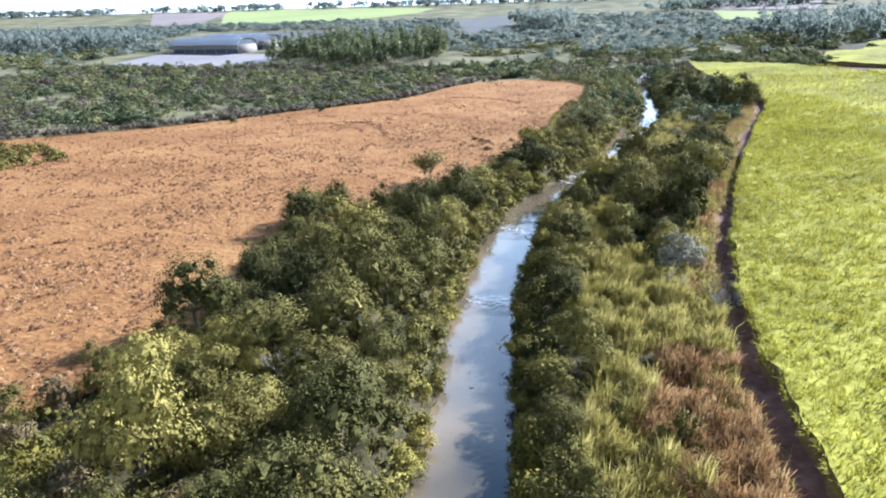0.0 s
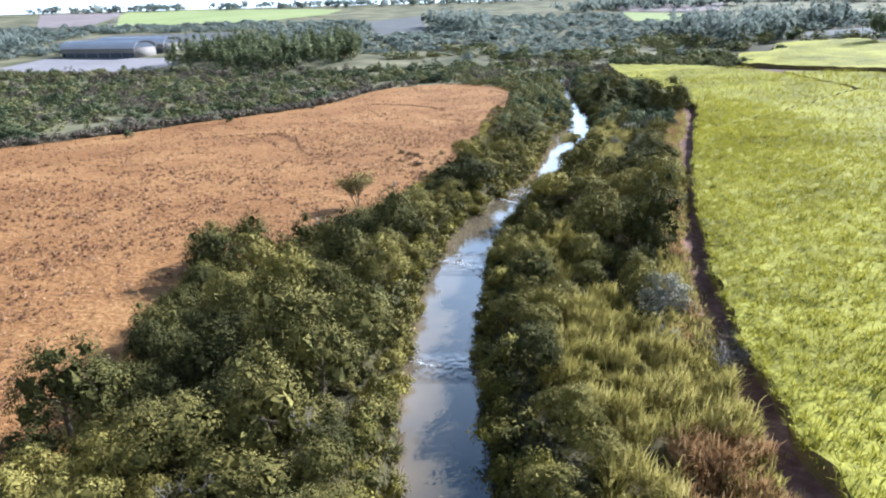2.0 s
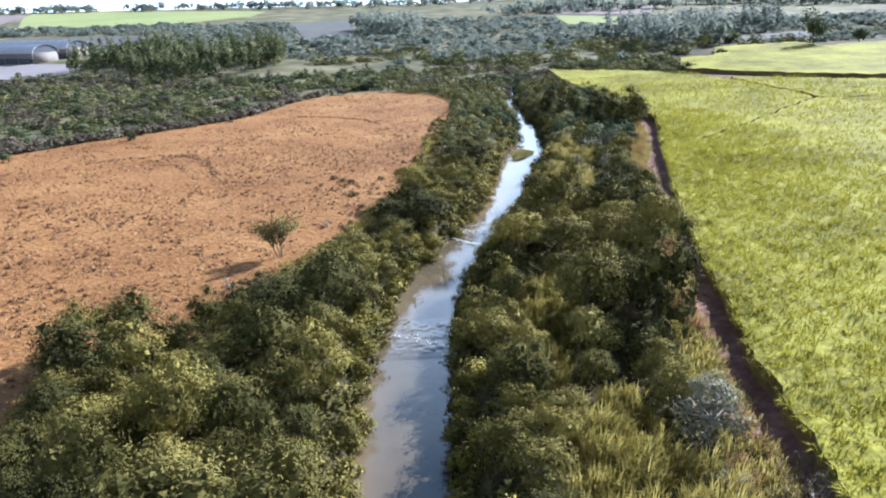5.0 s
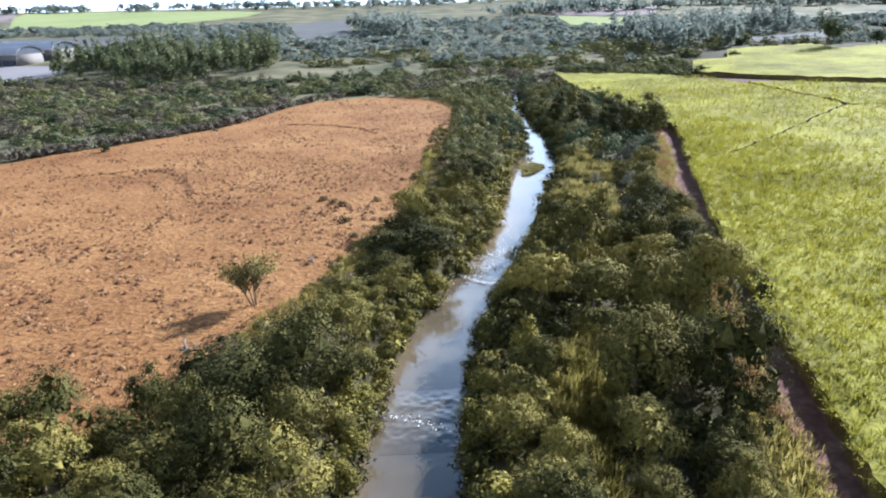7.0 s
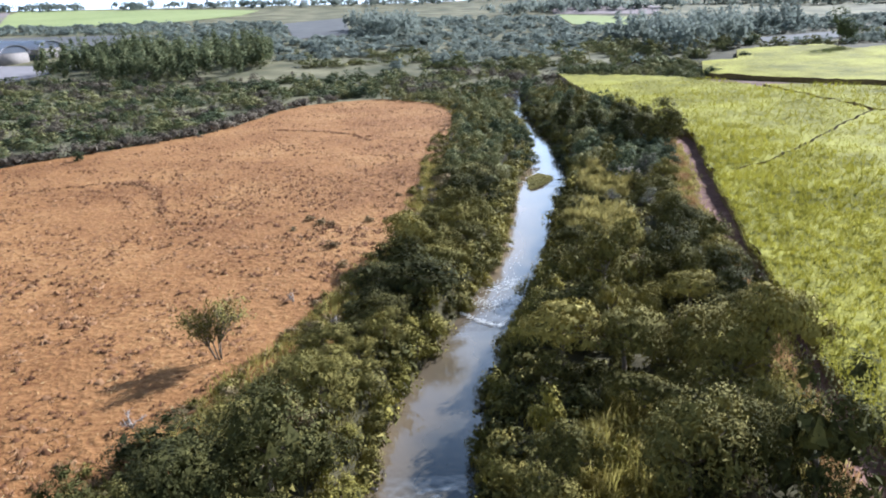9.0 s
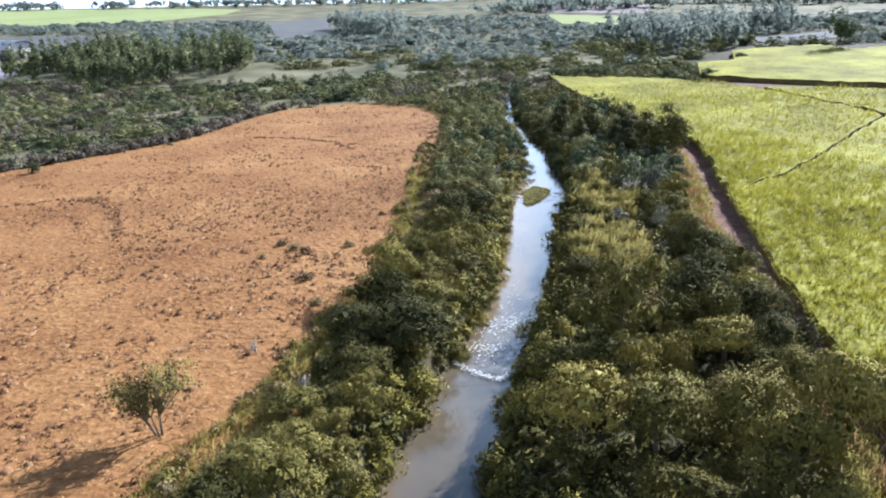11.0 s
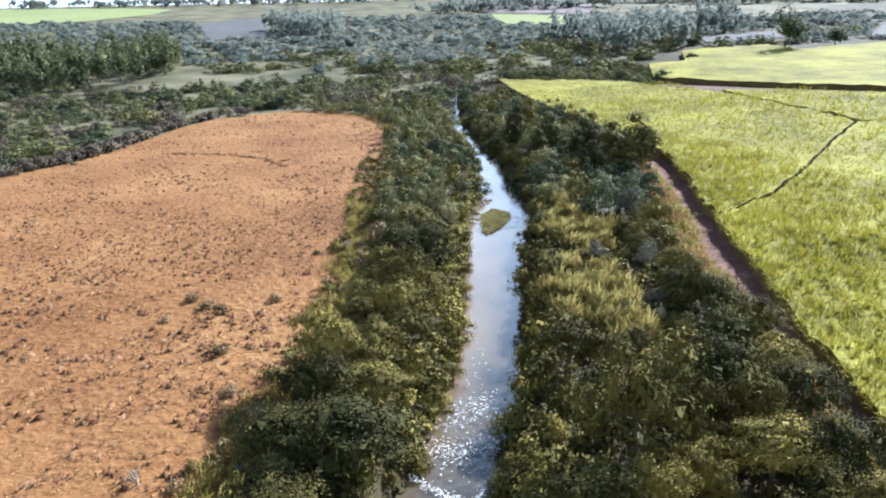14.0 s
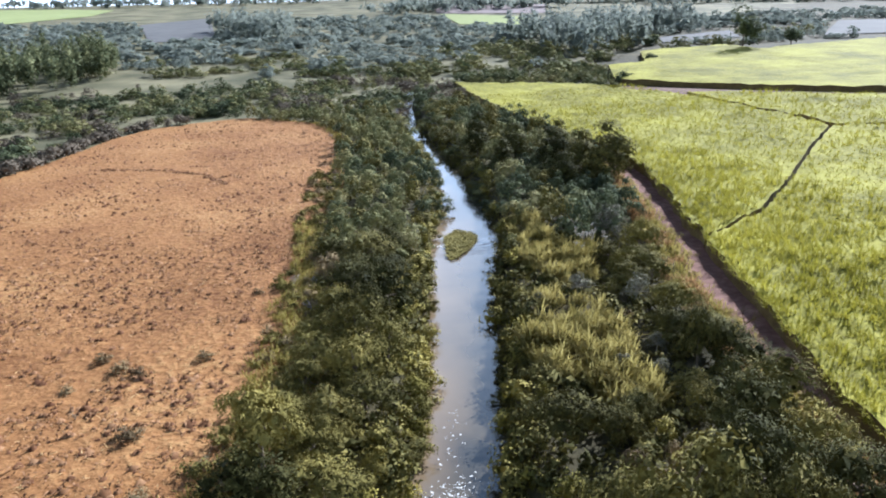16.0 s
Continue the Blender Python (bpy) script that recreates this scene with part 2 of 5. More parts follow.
road_l = curve([(-150, 15), (40, 18.6), (80, 19.8), (98, 21.2), (118, 23.9), (144, 28.6), (168, 35), (204, 44.6), (228, 49), (247, 53.4), (268, 60.6), (290, 67), (310, 72.5), (340, 78), (1199, 78)], 9)
cane_l = curve([(-150, 18.5), (57, 22.9), (75, 23.2), (91, 24.2), (112, 26.2), (131, 29.6), (143, 32), (166, 37.1), (191, 43.4), (207, 47.7), (230, 54.1), (256, 61.8), (276, 67.2), (300, 75), (318, 80), (340, 82), (370, 81.5), (420, 78), (470, 77), (1199, 77)], 9)
field_r = curve([(-150, -85), (40, -70), (60, -60), (68, -56), (75, -52.5), (88, -50), (102, -51), (117, -53), (135, -56), (139, -57), (143, -50), (146, -39), (153, -36), (157, -34), (162, -30.5), (168, -28), (176, -24), (196, -18), (206, -15), (219, -10), (239, -5.5), (272, -2), (305, 1.5), (330, 3.5), (390, 11), (420, 9), (436, 6), (448, -4), (462, -24), (1199, -24)], 3)
field_l = curve([(-150, -640), (150, -380), (190, -300), (242, -209), (262, -175), (292, -143), (313, -128), (338, -107), (364, -86), (390, -76), (428, -66), (445, -57), (455, -42), (462, -25), (1199, -25)], 5)


def softplus(v, k):
    return np.where(v / k > 40, v, k * np.log1p(np.exp(np.minimum(v / k, 40))))


def plain(x, y):
    """Height of the land without the river's bed."""
    x, y = np.asarray(x, float), np.asarray(y, float)
    return -0.7 + 0.033 * softplus(x - 50, 8) - 0.033 * softplus(x - 350, 60) + 0.053 * softplus(y - 455, 18) - 0.05 * softplus(y - 1650, 40)


WATER_Z = -4.5


def land(x, y):
    """Height of the ground, with the river's bed and banks."""
    x, y = np.asarray(x, float), np.asarray(y, float)
    z = plain(x, y)
    d = np.abs(x - river_x(y)) - river_w(y)
    s = np.clip((d + 1.0) / 6.0, 0, 1)
    s = s * s * (3 - 2 * s)
    bed = np.where(y > 420, z - 4.2, WATER_Z - 0.9)
    s = np.maximum(s, np.clip((y - 540) / 70, 0, 1))
    return bed + (z - bed) * s


# ---- mesh helpers ----
def mesh_from(name, verts, faces, mat, smooth=False, normals=None):
    """A mesh from arrays of corners and of triangles or quads; normals, one a corner, round the shading of foliage."""
    me = bpy.data.meshes.new(name)
    verts, faces = np.asarray(verts, np.float32), np.asarray(faces, np.int32)
    k = faces.shape[1]
    me.vertices.add(len(verts))
    me.vertices.foreach_set("co", verts.ravel())
    me.loops.add(faces.size)
    me.loops.foreach_set("vertex_index", faces.ravel())
    me.polygons.add(len(faces))
    me.polygons.foreach_set("loop_start", np.arange(0, faces.size, k, dtype=np.int32))
    me.update(calc_edges=True)
    if smooth or normals is not None:
        me.polygons.foreach_set("use_smooth", np.ones(len(faces), bool))
    if normals is not None:
        me.normals_split_custom_set_from_vertices(normals)
    me.materials.append(mat)
    return me


def grid_faces(nu, nv):
    i = np.arange(nu * nv).reshape(nu, nv)
    return np.stack([i[:-1, :-1], i[1:, :-1], i[1:, 1:], i[:-1, 1:]], -1).reshape(-1, 4)


def resample(line, n):
    line = np.asarray(line, float)
    s = np.concatenate([[0], np.cumsum(np.hypot(*np.diff(line, axis=0).T))])
    t = np.linspace(0, s[-1], n)
    return np.stack([np.interp(t, s, line[:, 0]), np.interp(t, s, line[:, 1])], -1)


def loft(a, b, nu, nv, power=1.0):
    """Plan points between two lines, nu along and nv across."""
    a, b = resample(a, nu), resample(b, nu)
    v = np.linspace(0, 1, nv)[None, :, None] ** power
    p = a[:, None] * (1 - v) + b[:, None] * v
    return p[..., 0], p[..., 1]


def coons(bottom, top, left, right, nu, nv, power=1.0):
    """Plan points of a patch between four border lines; u runs from left to right, v from bottom to top."""
    u, v = np.linspace(0, 1, nu) ** power, np.linspace(0, 1, nv)

    def along(line, t):
        line = np.asarray(line, float)
        q = np.concatenate([[0], np.cumsum(np.hypot(*np.diff(line, axis=0).T))])
        return np.stack([np.interp(t * q[-1], q, line[:, k]) for k in (0, 1)], -1)

    c0, c1, d0, d1 = along(bottom, u), along(top, u), along(left, v), along(right, v)
    U, V = u[:, None, None], v[None, :, None]
    p = (1 - V) * c0[:, None] + V * c1[:, None] + (1 - U) * d0[None] + U * d1[None]
    p -= (1 - U) * (1 - V) * c0[0] + U * (1 - V) * c0[-1] + (1 - U) * V * c1[0] + U * V * c1[-1]
    return p[..., 0], p[..., 1]


RNG = np.random.default_rng(7)


def value_noise(x, y, scale, seed=0):
    """Smooth noise from 0 to 1 on the plan."""
    r = np.random.default_rng(seed).random((257, 257))
    u, v = np.asarray(x) / scale + 911.3, np.asarray(y) / scale + 517.7
    iu, iv = np.floor(u).astype(int), np.floor(v).astype(int)
    fu, fv = u - iu, v - iv
    fu, fv = fu * fu * (3 - 2 * fu), fv * fv * (3 - 2 * fv)
    g = lambda a, b: r[a % 257, b % 257]
    return (g(iu, iv) * (1 - fu) + g(iu + 1, iv) * fu) * (1 - fv) + (g(iu, iv + 1) * (1 - fu) + g(iu + 1, iv + 1) * fu) * fv


def unit(v):
    return v / np.maximum(np.linalg.norm(v, axis=-1, keepdims=True), 1e-9)


def sprays(c, n, length, width, rng, fold=0.15, droop=0.2):
    """Folded leaf sprays at centres c with normals n: corners and triangles."""
    k = len(c)
    d = unit(np.cross(n, rng.normal(size=(k, 3))))
    d[:, 2] -= droop * rng.random(k)
    d = unit(d)
    s = unit(np.cross(n, d))
    L, W = (np.asarray(length) * np.ones(k))[:, None], (np.asarray(width) * np.ones(k))[:, None]
    up = n * fold * W
    v = np.stack([c - d * L / 2, c + s * W / 2 + up, c + d * L / 2 - up, c - s * W / 2 + up], 1).reshape(-1, 3)
    i = np.arange(k)[:, None] * 4
    return v, np.concatenate([i + [0, 1, 2], i + [0, 2, 3]], 1).reshape(-1, 3)


def flakes(c, n, length, width, rng, droop=0.2, shade=None):
    """Single pointed leaf sprays at centres c with normals n: corners, triangles and the clumps' rounded normals."""
    k = len(c)
    d = unit(np.cross(n, rng.normal(size=(k, 3))))
    d[:, 2] -= droop * rng.random(k)
    d = unit(d)
    s = unit(np.cross(n, d))
    L, W = (np.asarray(length) * np.ones(k))[:, None], (np.asarray(width) * np.ones(k))[:, None]
    v = np.stack([c - d * L * 0.4 - s * W / 2, c + d * L * 0.6, c - d * L * 0.3 + s * W / 2], 1)
    shade = n if shade is None else shade
    face = np.cross(v[:, 1] - v[:, 0], v[:, 2] - v[:, 0])
    turned = (face * shade).sum(1) < 0
    v[turned] = v[turned][:, ::-1]
    return v.reshape(-1, 3), np.arange(3 * k).reshape(-1, 3), np.repeat(shade, 3, 0)


def hearts(c, r, rng, count=7, size=0.75):
    """Broad inner sprays that fill clumps at centres c with radii r (k, 3), so that no light shows through."""
    k = len(c) * count
    n = unit(rng.normal(size=(k, 3)))
    p = np.repeat(c, count, 0) + n * np.repeat(r, count, 0) * rng.uniform(0.1, 0.56, (k, 1))
    size = np.repeat(r.mean(1), count) * rng.uniform(0.7, 1.3, k) * size
    return flakes(p, unit(n + rng.normal(size=(k, 3)) * 0.3), size, size * 0.8, rng, 0.0, n)


def join(*pieces):
    """Corners, triangles and, where all have them, normals of several pieces as one."""
    starts = np.cumsum([0] + [len(p[0]) for p in pieces])
    out = [np.concatenate([p[0] for p in pieces]), np.concatenate([np.asarray(p[1]) + at for p, at in zip(pieces, starts)])]
    if all(len(p) == 3 for p in pieces):
        out.append(np.concatenate([p[2] for p in pieces]))
    return tuple(out)


def limb(a, b, ra, rb, sides=6):
    """A tapered branch from a to b."""
    a, b = np.asarray(a, float), np.asarray(b, float)
    d = unit(b - a)
    s = unit(np.cross(d, (0.31, 0.95, 0.05)))
    t = np.cross(d, s)
    ang = np.arange(sides) * 2 * np.pi / sides
    ring = np.cos(ang)[:, None] * s + np.sin(ang)[:, None] * t
    v = np.concatenate([a + ring * ra, b + ring * rb, [b]])
    f = []
    for i in range(sides):
        j = (i + 1) % sides
        f += [(i, j, sides + j), (i, sides + j, sides + i), (sides + i, sides + j, 2 * sides)]
    return v, np.array(f)


def part(name, me, parent, label=""):
    ob = new(name, me)
    ob.parent = parent
    return tagged(ob, label)

# ---- the ground, one sheet to the horizon ----
def spread(lo, hi, step, far_lo, far_hi):
    mid = np.arange(lo, hi, step)
    out_hi = hi + np.cumsum(step * 1.16 ** np.arange(1, 60))
    out_lo = lo - np.cumsum(step * 1.16 ** np.arange(1, 60))
    return np.concatenate([[far_lo], out_lo[out_lo > far_lo][::-1], mid, out_hi[out_hi < far_hi], [far_hi]])


gx, gy = spread(-70, 90, 1.6, -4200, 4200), spread(30, 460, 2.2, -900, 4600)
gn, gl = M_GROUND.node_tree.nodes, M_GROUND.node_tree.links
g_sep, g_mix, g_noise, g_far, g_add = gn.new("ShaderNodeSeparateXYZ"), gn.new("ShaderNodeMixRGB"), gn.new("ShaderNodeTexNoise"), gn.new("ShaderNodeMapRange"), gn.new("ShaderNodeMath")
g_geo, g_ramp, g_base = gn.new("ShaderNodeNewGeometry"), gn.new("ShaderNodeValToRGB"), gn["Principled BSDF"].inputs["Base Color"]
g_noise.inputs["Scale"].default_value, g_noise.inputs["Detail"].default_value, g_add.operation = 0.03, 6, "MULTIPLY_ADD"
gl.new(g_geo.outputs["Position"], g_sep.inputs[0])
gl.new(g_geo.outputs["Position"], g_noise.inputs["Vector"])
gl.new(g_noise.outputs["Fac"], g_add.inputs[0])
g_line = gn.new("ShaderNodeMath")
g_line.operation = "MULTIPLY_ADD"
gl.new(g_sep.outputs["X"], g_line.inputs[0])
g_line.inputs[1].default_value = -0.9
gl.new(g_sep.outputs["Y"], g_line.inputs[2])
gl.new(g_line.outputs[0], g_add.inputs[2])
g_add.inputs[1].default_value, g_far.inputs["From Min"].default_value, g_far.inputs["From Max"].default_value = 160.0, 490.0, 550.0
gl.new(g_add.outputs[0], g_far.inputs["Value"])
g_ramp.color_ramp.elements[0].position, g_ramp.color_ramp.elements[0].color = 0.35, (0.09, 0.088, 0.048, 1)
g_ramp.color_ramp.elements[1].position, g_ramp.color_ramp.elements[1].color = 0.65, (0.24, 0.215, 0.125, 1)
gl.new(g_noise.outputs["Fac"], g_ramp.inputs["Fac"])
gl.new(g_far.outputs[0], g_mix.inputs["Fac"])
gl.new(g_base.links[0].from_socket, g_mix.inputs["Color1"])
gl.new(g_ramp.outputs["Color"], g_mix.inputs["Color2"])
gl.new(g_mix.outputs["Color"], g_base)
GX, GY = np.meshgrid(gx, gy, indexing="ij")
GZ = land(GX, GY) + 0.25 * (value_noise(GX, GY, 5, 3) - 0.5) * (np.abs(GX - river_x(GY)) > 8)
GZ -= np.where((GX < field_r(GY) - 1) & (GX > field_l(GY) + 1) & (GY < 460), 0.25, 0)
tagged(new("ground", mesh_from("ground", np.stack([GX, GY, GZ], -1).reshape(-1, 3), grid_faces(*GX.shape), M_GROUND, True)), "woodland earth with litter, dry grassland farther off", "ground", kind="structure")

# ---- river ----
ry = np.arange(-140, 548, 2.0)
rx = river_x(ry)[:, None] + (river_w(ry) + 1.6)[:, None] * np.linspace(-1, 1, 9)[None]
RY = np.repeat(ry[:, None], 9, 1)
RZ = np.where(RY > 415, plain(river_x(RY), RY) - 3.6, WATER_Z) * np.ones_like(rx)
RZ = np.where(RY > 415, np.minimum(RZ, plain(river_x(RY), RY) - 3.6), RZ)
river_mesh = mesh_from("river", np.stack([rx, RY, RZ], -1).reshape(-1, 3), grid_faces(*rx.shape), M_WATER, True)
# silt hangs in the shallows along one bank
def add_silt(me, across, x, y):
    v = np.clip(0.95 - (across + 1) * 0.72 + 0.5 * (value_noise(x, y, 7, 19) - 0.5), 0, 1) * np.clip(0.35 + 1.1 * value_noise(0 * y, y, 22, 20), 0, 1)
    me.attributes.new("silt", "FLOAT", "POINT").data.foreach_set("value", v.ravel().astype(np.float32))


add_silt(river_mesh, (rx - river_x(RY)) / (river_w(RY) + 1.6), rx, RY)
tagged(new("river", river_mesh), "calm brownish river water reflecting the sky", "river", kind="structure")

# ---- dry pasture ----
fy = np.concatenate([np.arange(-140, 30, 6.0), np.arange(30, 461, 1.5)])
fv = np.linspace(0, 1, 150) ** 1.8
fl, fr = field_l(fy), field_r(fy) + 3.0
FX = fr[:, None] + (fl - fr)[:, None] * fv[None]
FY = np.repeat(fy[:, None], len(fv), 1)
FZ = plain(FX, FY) + 0.04 + 0.28 * value_noise(FX, FY, 1.7, 5) + 0.25 * value_noise(FX, FY, 9, 6)
tagged(new("pasture_field", mesh_from("pasture_field", np.stack([FX, FY, FZ], -1).reshape(-1, 3), grid_faces(*FX.shape), M_FIELD, True)), "dry tan pasture with clods and stubble", "field", kind="structure")

# ---- dirt road along the crop ----
py = np.arange(-140, 345, 1.5)
pv = np.linspace(0, 1, 9)
PX = road_l(py)[:, None] - 0.6 + (cane_l(py) - road_l(py) + 1.4)[:, None] * pv[None]
PY = np.repeat(py[:, None], 9, 1)
rut = -0.12 * (np.abs(pv - 0.25) < 0.07) - 0.12 * (np.abs(pv - 0.62) < 0.07)
PZ = plain(PX, PY) + 0.17 + rut[None] + 0.08 * value_noise(PX, PY, 2.0, 8)
tagged(new("dirt_road", mesh_from("dirt_road", np.stack([PX, PY, PZ], -1).reshape(-1, 3), grid_faces(*PX.shape), M_ROAD, True)), "rutted reddish dirt road beside the sugar cane", "road", kind="structure")

# ---- sugar cane, in plots parted by narrow tracks ----
def cane_height(x, y):
    return 1.75 + 0.8 * value_noise(x, y, 1.5, 11) + 0.6 * value_noise(x, y, 5, 12) + 0.3 * value_noise(x, y, 25, 13)


def cane_plot(bottom, top, left, right, nu, nv, power, label):
    """A bumpy canopy of cane with a wall of stalks round it."""
    x, y = coons(bottom, top, left, right, nu, nv, power)
    z = plain(x, y) + cane_height(x, y)
    ob = tagged(new("sugar_cane", mesh_from("sugar_cane", np.stack([x, y, z], -1).reshape(-1, 3), grid_faces(nu, nv), M_CANETOP, True)), label, "sugar cane", kind="stuff")
    rim = np.concatenate([np.stack([x, y, z], -1)[e] for e in (np.s_[:, 0], np.s_[-1, 1:], np.s_[-2::-1, -1], np.s_[0, -2::-1])])
    foot = rim.copy()
    foot[:, 2] = plain(rim[:, 0], rim[:, 1]) - 0.1
    part("stalks", mesh_from("stalks", np.stack([rim, foot], 1).reshape(-1, 3), grid_faces(len(rim), 2), M_STALK), ob, "brown leafless lower stalks")
    return ob


TRACK = [(65, 262), (82, 273), (101, 291), (127, 318), (152, 342)]
lower = [(x + 0.3, y - 0.4) for x, y in TRACK] + [(190, 328), (260, 296), (330, 248)]
upper = [(x - 0.3, y + 0.4) for x, y in TRACK]
yl, yu = np.arange(-140, lower[0][1], 1.3), np.arange(upper[0][1] + 1, 513, 1.5)


def ragged(y):
    return cane_l(y) + 1.1 * (value_noise(0 * y, y, 2.3, 14) - 0.5) + 1.2 * (value_noise(0 * y, y, 9, 15) - 0.5)



cane_plot([(float(ragged(np.array([-140.0]))[0]), -140), (520, -140)], [(float(cane_l(lower[0][1])), lower[0][1]), *lower[1:]], [*zip(ragged(yl), yl), (float(cane_l(lower[0][1])), lower[0][1])], [(520, -140), (330, 248)], 150, 230, 1.8, "dense yellow-green sugar cane crop beside the road")
cane_plot([(float(cane_l(upper[0][1])), upper[0][1]), *upper[1:]], [(77, 514), (105, 498), (132, 480), (141, 454), (152, 436)], [(float(cane_l(upper[0][1])), upper[0][1]), *zip(ragged(yu), yu), (77, 514)], [upper[-1], (154, 364), (155, 397), (152, 436)], 90, 130, 1.0, "yellow-green sugar cane plot beyond a narrow track")
cane_plot([(155, 344), (190, 331), (260, 299), (330, 252)], [(157, 433), (175, 424), (206, 390), (300, 330), (340, 296)], [(155, 344), (157, 364), (158, 397), (157, 433)], [(330, 252), (340, 296)], 100, 50, 1.0, "pale sugar cane plot between farm tracks")


def track_distance(x, y):
    d = np.full(np.shape(x), 1e9)
    for a, b in np.concatenate([resample(TRACK, 160), resample([(152, 342), (156, 364), (157, 397), (155, 434)], 100)]):
        d = np.minimum(d, np.hypot(x - a, y - b))
    return d


c2_near, c2_far = [(150, 487), (182, 452), (222, 410), (320, 345), (560, 250)], [(167, 533), (190, 536), (208, 579), (268, 584), (272, 553), (300, 560), (372, 570), (620, 540)]
cane_plot(c2_near, c2_far, [c2_near[0], c2_far[0]], [c2_near[-1], c2_far[-1]], 110, 55, 1.0, "distant yellow-green sugar cane plot behind a farm track")

# ---- far fields ----
def far_plot(name, a, b, mat, label, lift=0.6):
    x, y = loft(a, b, 30, 30)
    return tagged(new(name, mesh_from(name, np.stack([x, y, plain(x, y) + lift], -1).reshape(-1, 3), grid_faces(30, 30), mat, True)), label, "field", kind="structure")


far_plot("crop_field", [(-560, 1080), (-404, 1083), (-314, 1134), (-250, 1260)], [(-730, 1600), (-560, 1540), (-338, 1473), (-250, 1410)], M_FARGREEN, "distant pale green crop on a slope")
far_plot("crop_field", [(167, 880), (227, 818)], [(182, 1045), (253, 925)], M_FARGREEN, "distant pale green crop between woods")
far_plot("bare_field", [(-112, 821), (-62, 860)], [(-156, 1053), (-88, 1143)], M_FARGREY, "distant bare grey soil between woods")
far_plot("bare_field", [(-470, 830), (-270, 797)], [(-440, 915), (-290, 925)], M_FARGREY, "distant bare grey ground behind the barns")
far_plot("bare_field", [(250, 628), (312, 634)], [(262, 660), (332, 680)], M_FARGREY, "distant pale bare soil behind the cane")
far_plot("bare_field", [(366, 618), (420, 612), (560, 640)], [(460, 720), (505, 718), (660, 730)], M_FARGREY, "distant pale bare slope behind the cane")
far_plot("ploughed_field", [(181, 1052), (284, 962)], [(211, 1235), (343, 1126)], M_FARBROWN, "distant ploughed brown field between woods")
far_plot("ploughed_field", [(-643, 1096), (-540, 1129)], [(-883, 1523), (-715, 1520)], M_FARBROWN, "distant ploughed brown field on a slope")
far_plot("yard", [(-385, 575), (-249, 559)], [(-385, 665), (-240, 645)], M_CONCRETE, "pale concrete yard before the barns", 0.4)
far_plot("dirt_road", [(140, 458), (160, 438), (180, 430), (212, 397), (310, 335)], [(146, 482), (180, 449), (219, 407), (320, 340), (330, 340)], M_TRACK, "reddish farm track between two cane plots", 0.2)


# ---- trees ----
def crown_arrays(r, h, base, puffs, leaves, size, rng, flat=0.7, core=0.55, sag=0.0, inner=(10, 170), broad=0.5):
    """A crown of overlapping clumps, each a dense heart with leaf sprays round it."""
    a = rng.random(puffs) * 2 * np.pi
    t = np.arccos(1 - rng.random(puffs) * 1.05)
    pr = r * rng.uniform(0.26, 0.52, puffs)
    reach = (r - pr * 0.7) * rng.uniform(0.6, 1.25, puffs)
    tall = (h - base) * rng.uniform(0.6, 1.12, puffs)
    pc = np.stack([np.cos(a) * np.sin(t) * reach, np.sin(a) * np.sin(t) * reach, base + np.cos(t) * (tall - pr * flat)], -1)
    rad = np.stack([pr, pr, pr * flat * (1 + sag * np.sin(t))], -1)
    pc = np.concatenate([pc, [[0, 0, base + (h - base) * 0.36]]])
    rad = np.concatenate([rad, [[r * 0.72, r * 0.72, (h - base) * 0.42]]])
    tries = leaves * 3
    pick = rng.integers(0, puffs, tries)
    n = unit(rng.normal(size=(tries, 3)) + (0, 0, 0.3))
    c = pc[pick] + n * rad[pick] * rng.uniform(0.8, 1.16, (tries, 1))
    buried = (((c[:, None] - pc[None]) / rad[None]) ** 2).sum(-1).min(1) < 0.45
    good = np.flatnonzero(~buried & (n[:, 2] > -0.55))[:leaves]
    c, n, leaves = c[good], n[good], len(good)
    # clumps are shaded as rounded lumps on a rounded crown
    whole = unit((c - (0, 0, base + (h - base) * 0.3)) / (r, r, (h - base) * 0.7))
    shade = unit(n + 0.55 * whole + rng.normal(size=(leaves, 3)) * 0.16)
    n = unit(n + rng.normal(size=(leaves, 3)) * 0.26 + (0, 0, 0.2))
    s = size * rng.uniform(0.55, 1.5, leaves)
    v, f, nv = join(flakes(c, n, s, s * broad, rng, 0.4, shade), hearts(pc[:-1], rad[:-1] * core / 0.55, rng, inner[0], 0.6), hearts(pc[-1:], rad[-1:] * min(core / 0.55, 1), rng, inner[1], 0.21))
    return v, f, nv, pc


def crown_mesh(name, mat, r, h, base, puffs, leaves, size, rng, flat=0.7, core=0.55, sag=0.0):
    v, f, nv, pc = crown_arrays(r, h, base, puffs, leaves, size, rng, flat, core, sag)
    return mesh_from(name, v, f, mat, normals=nv), pc


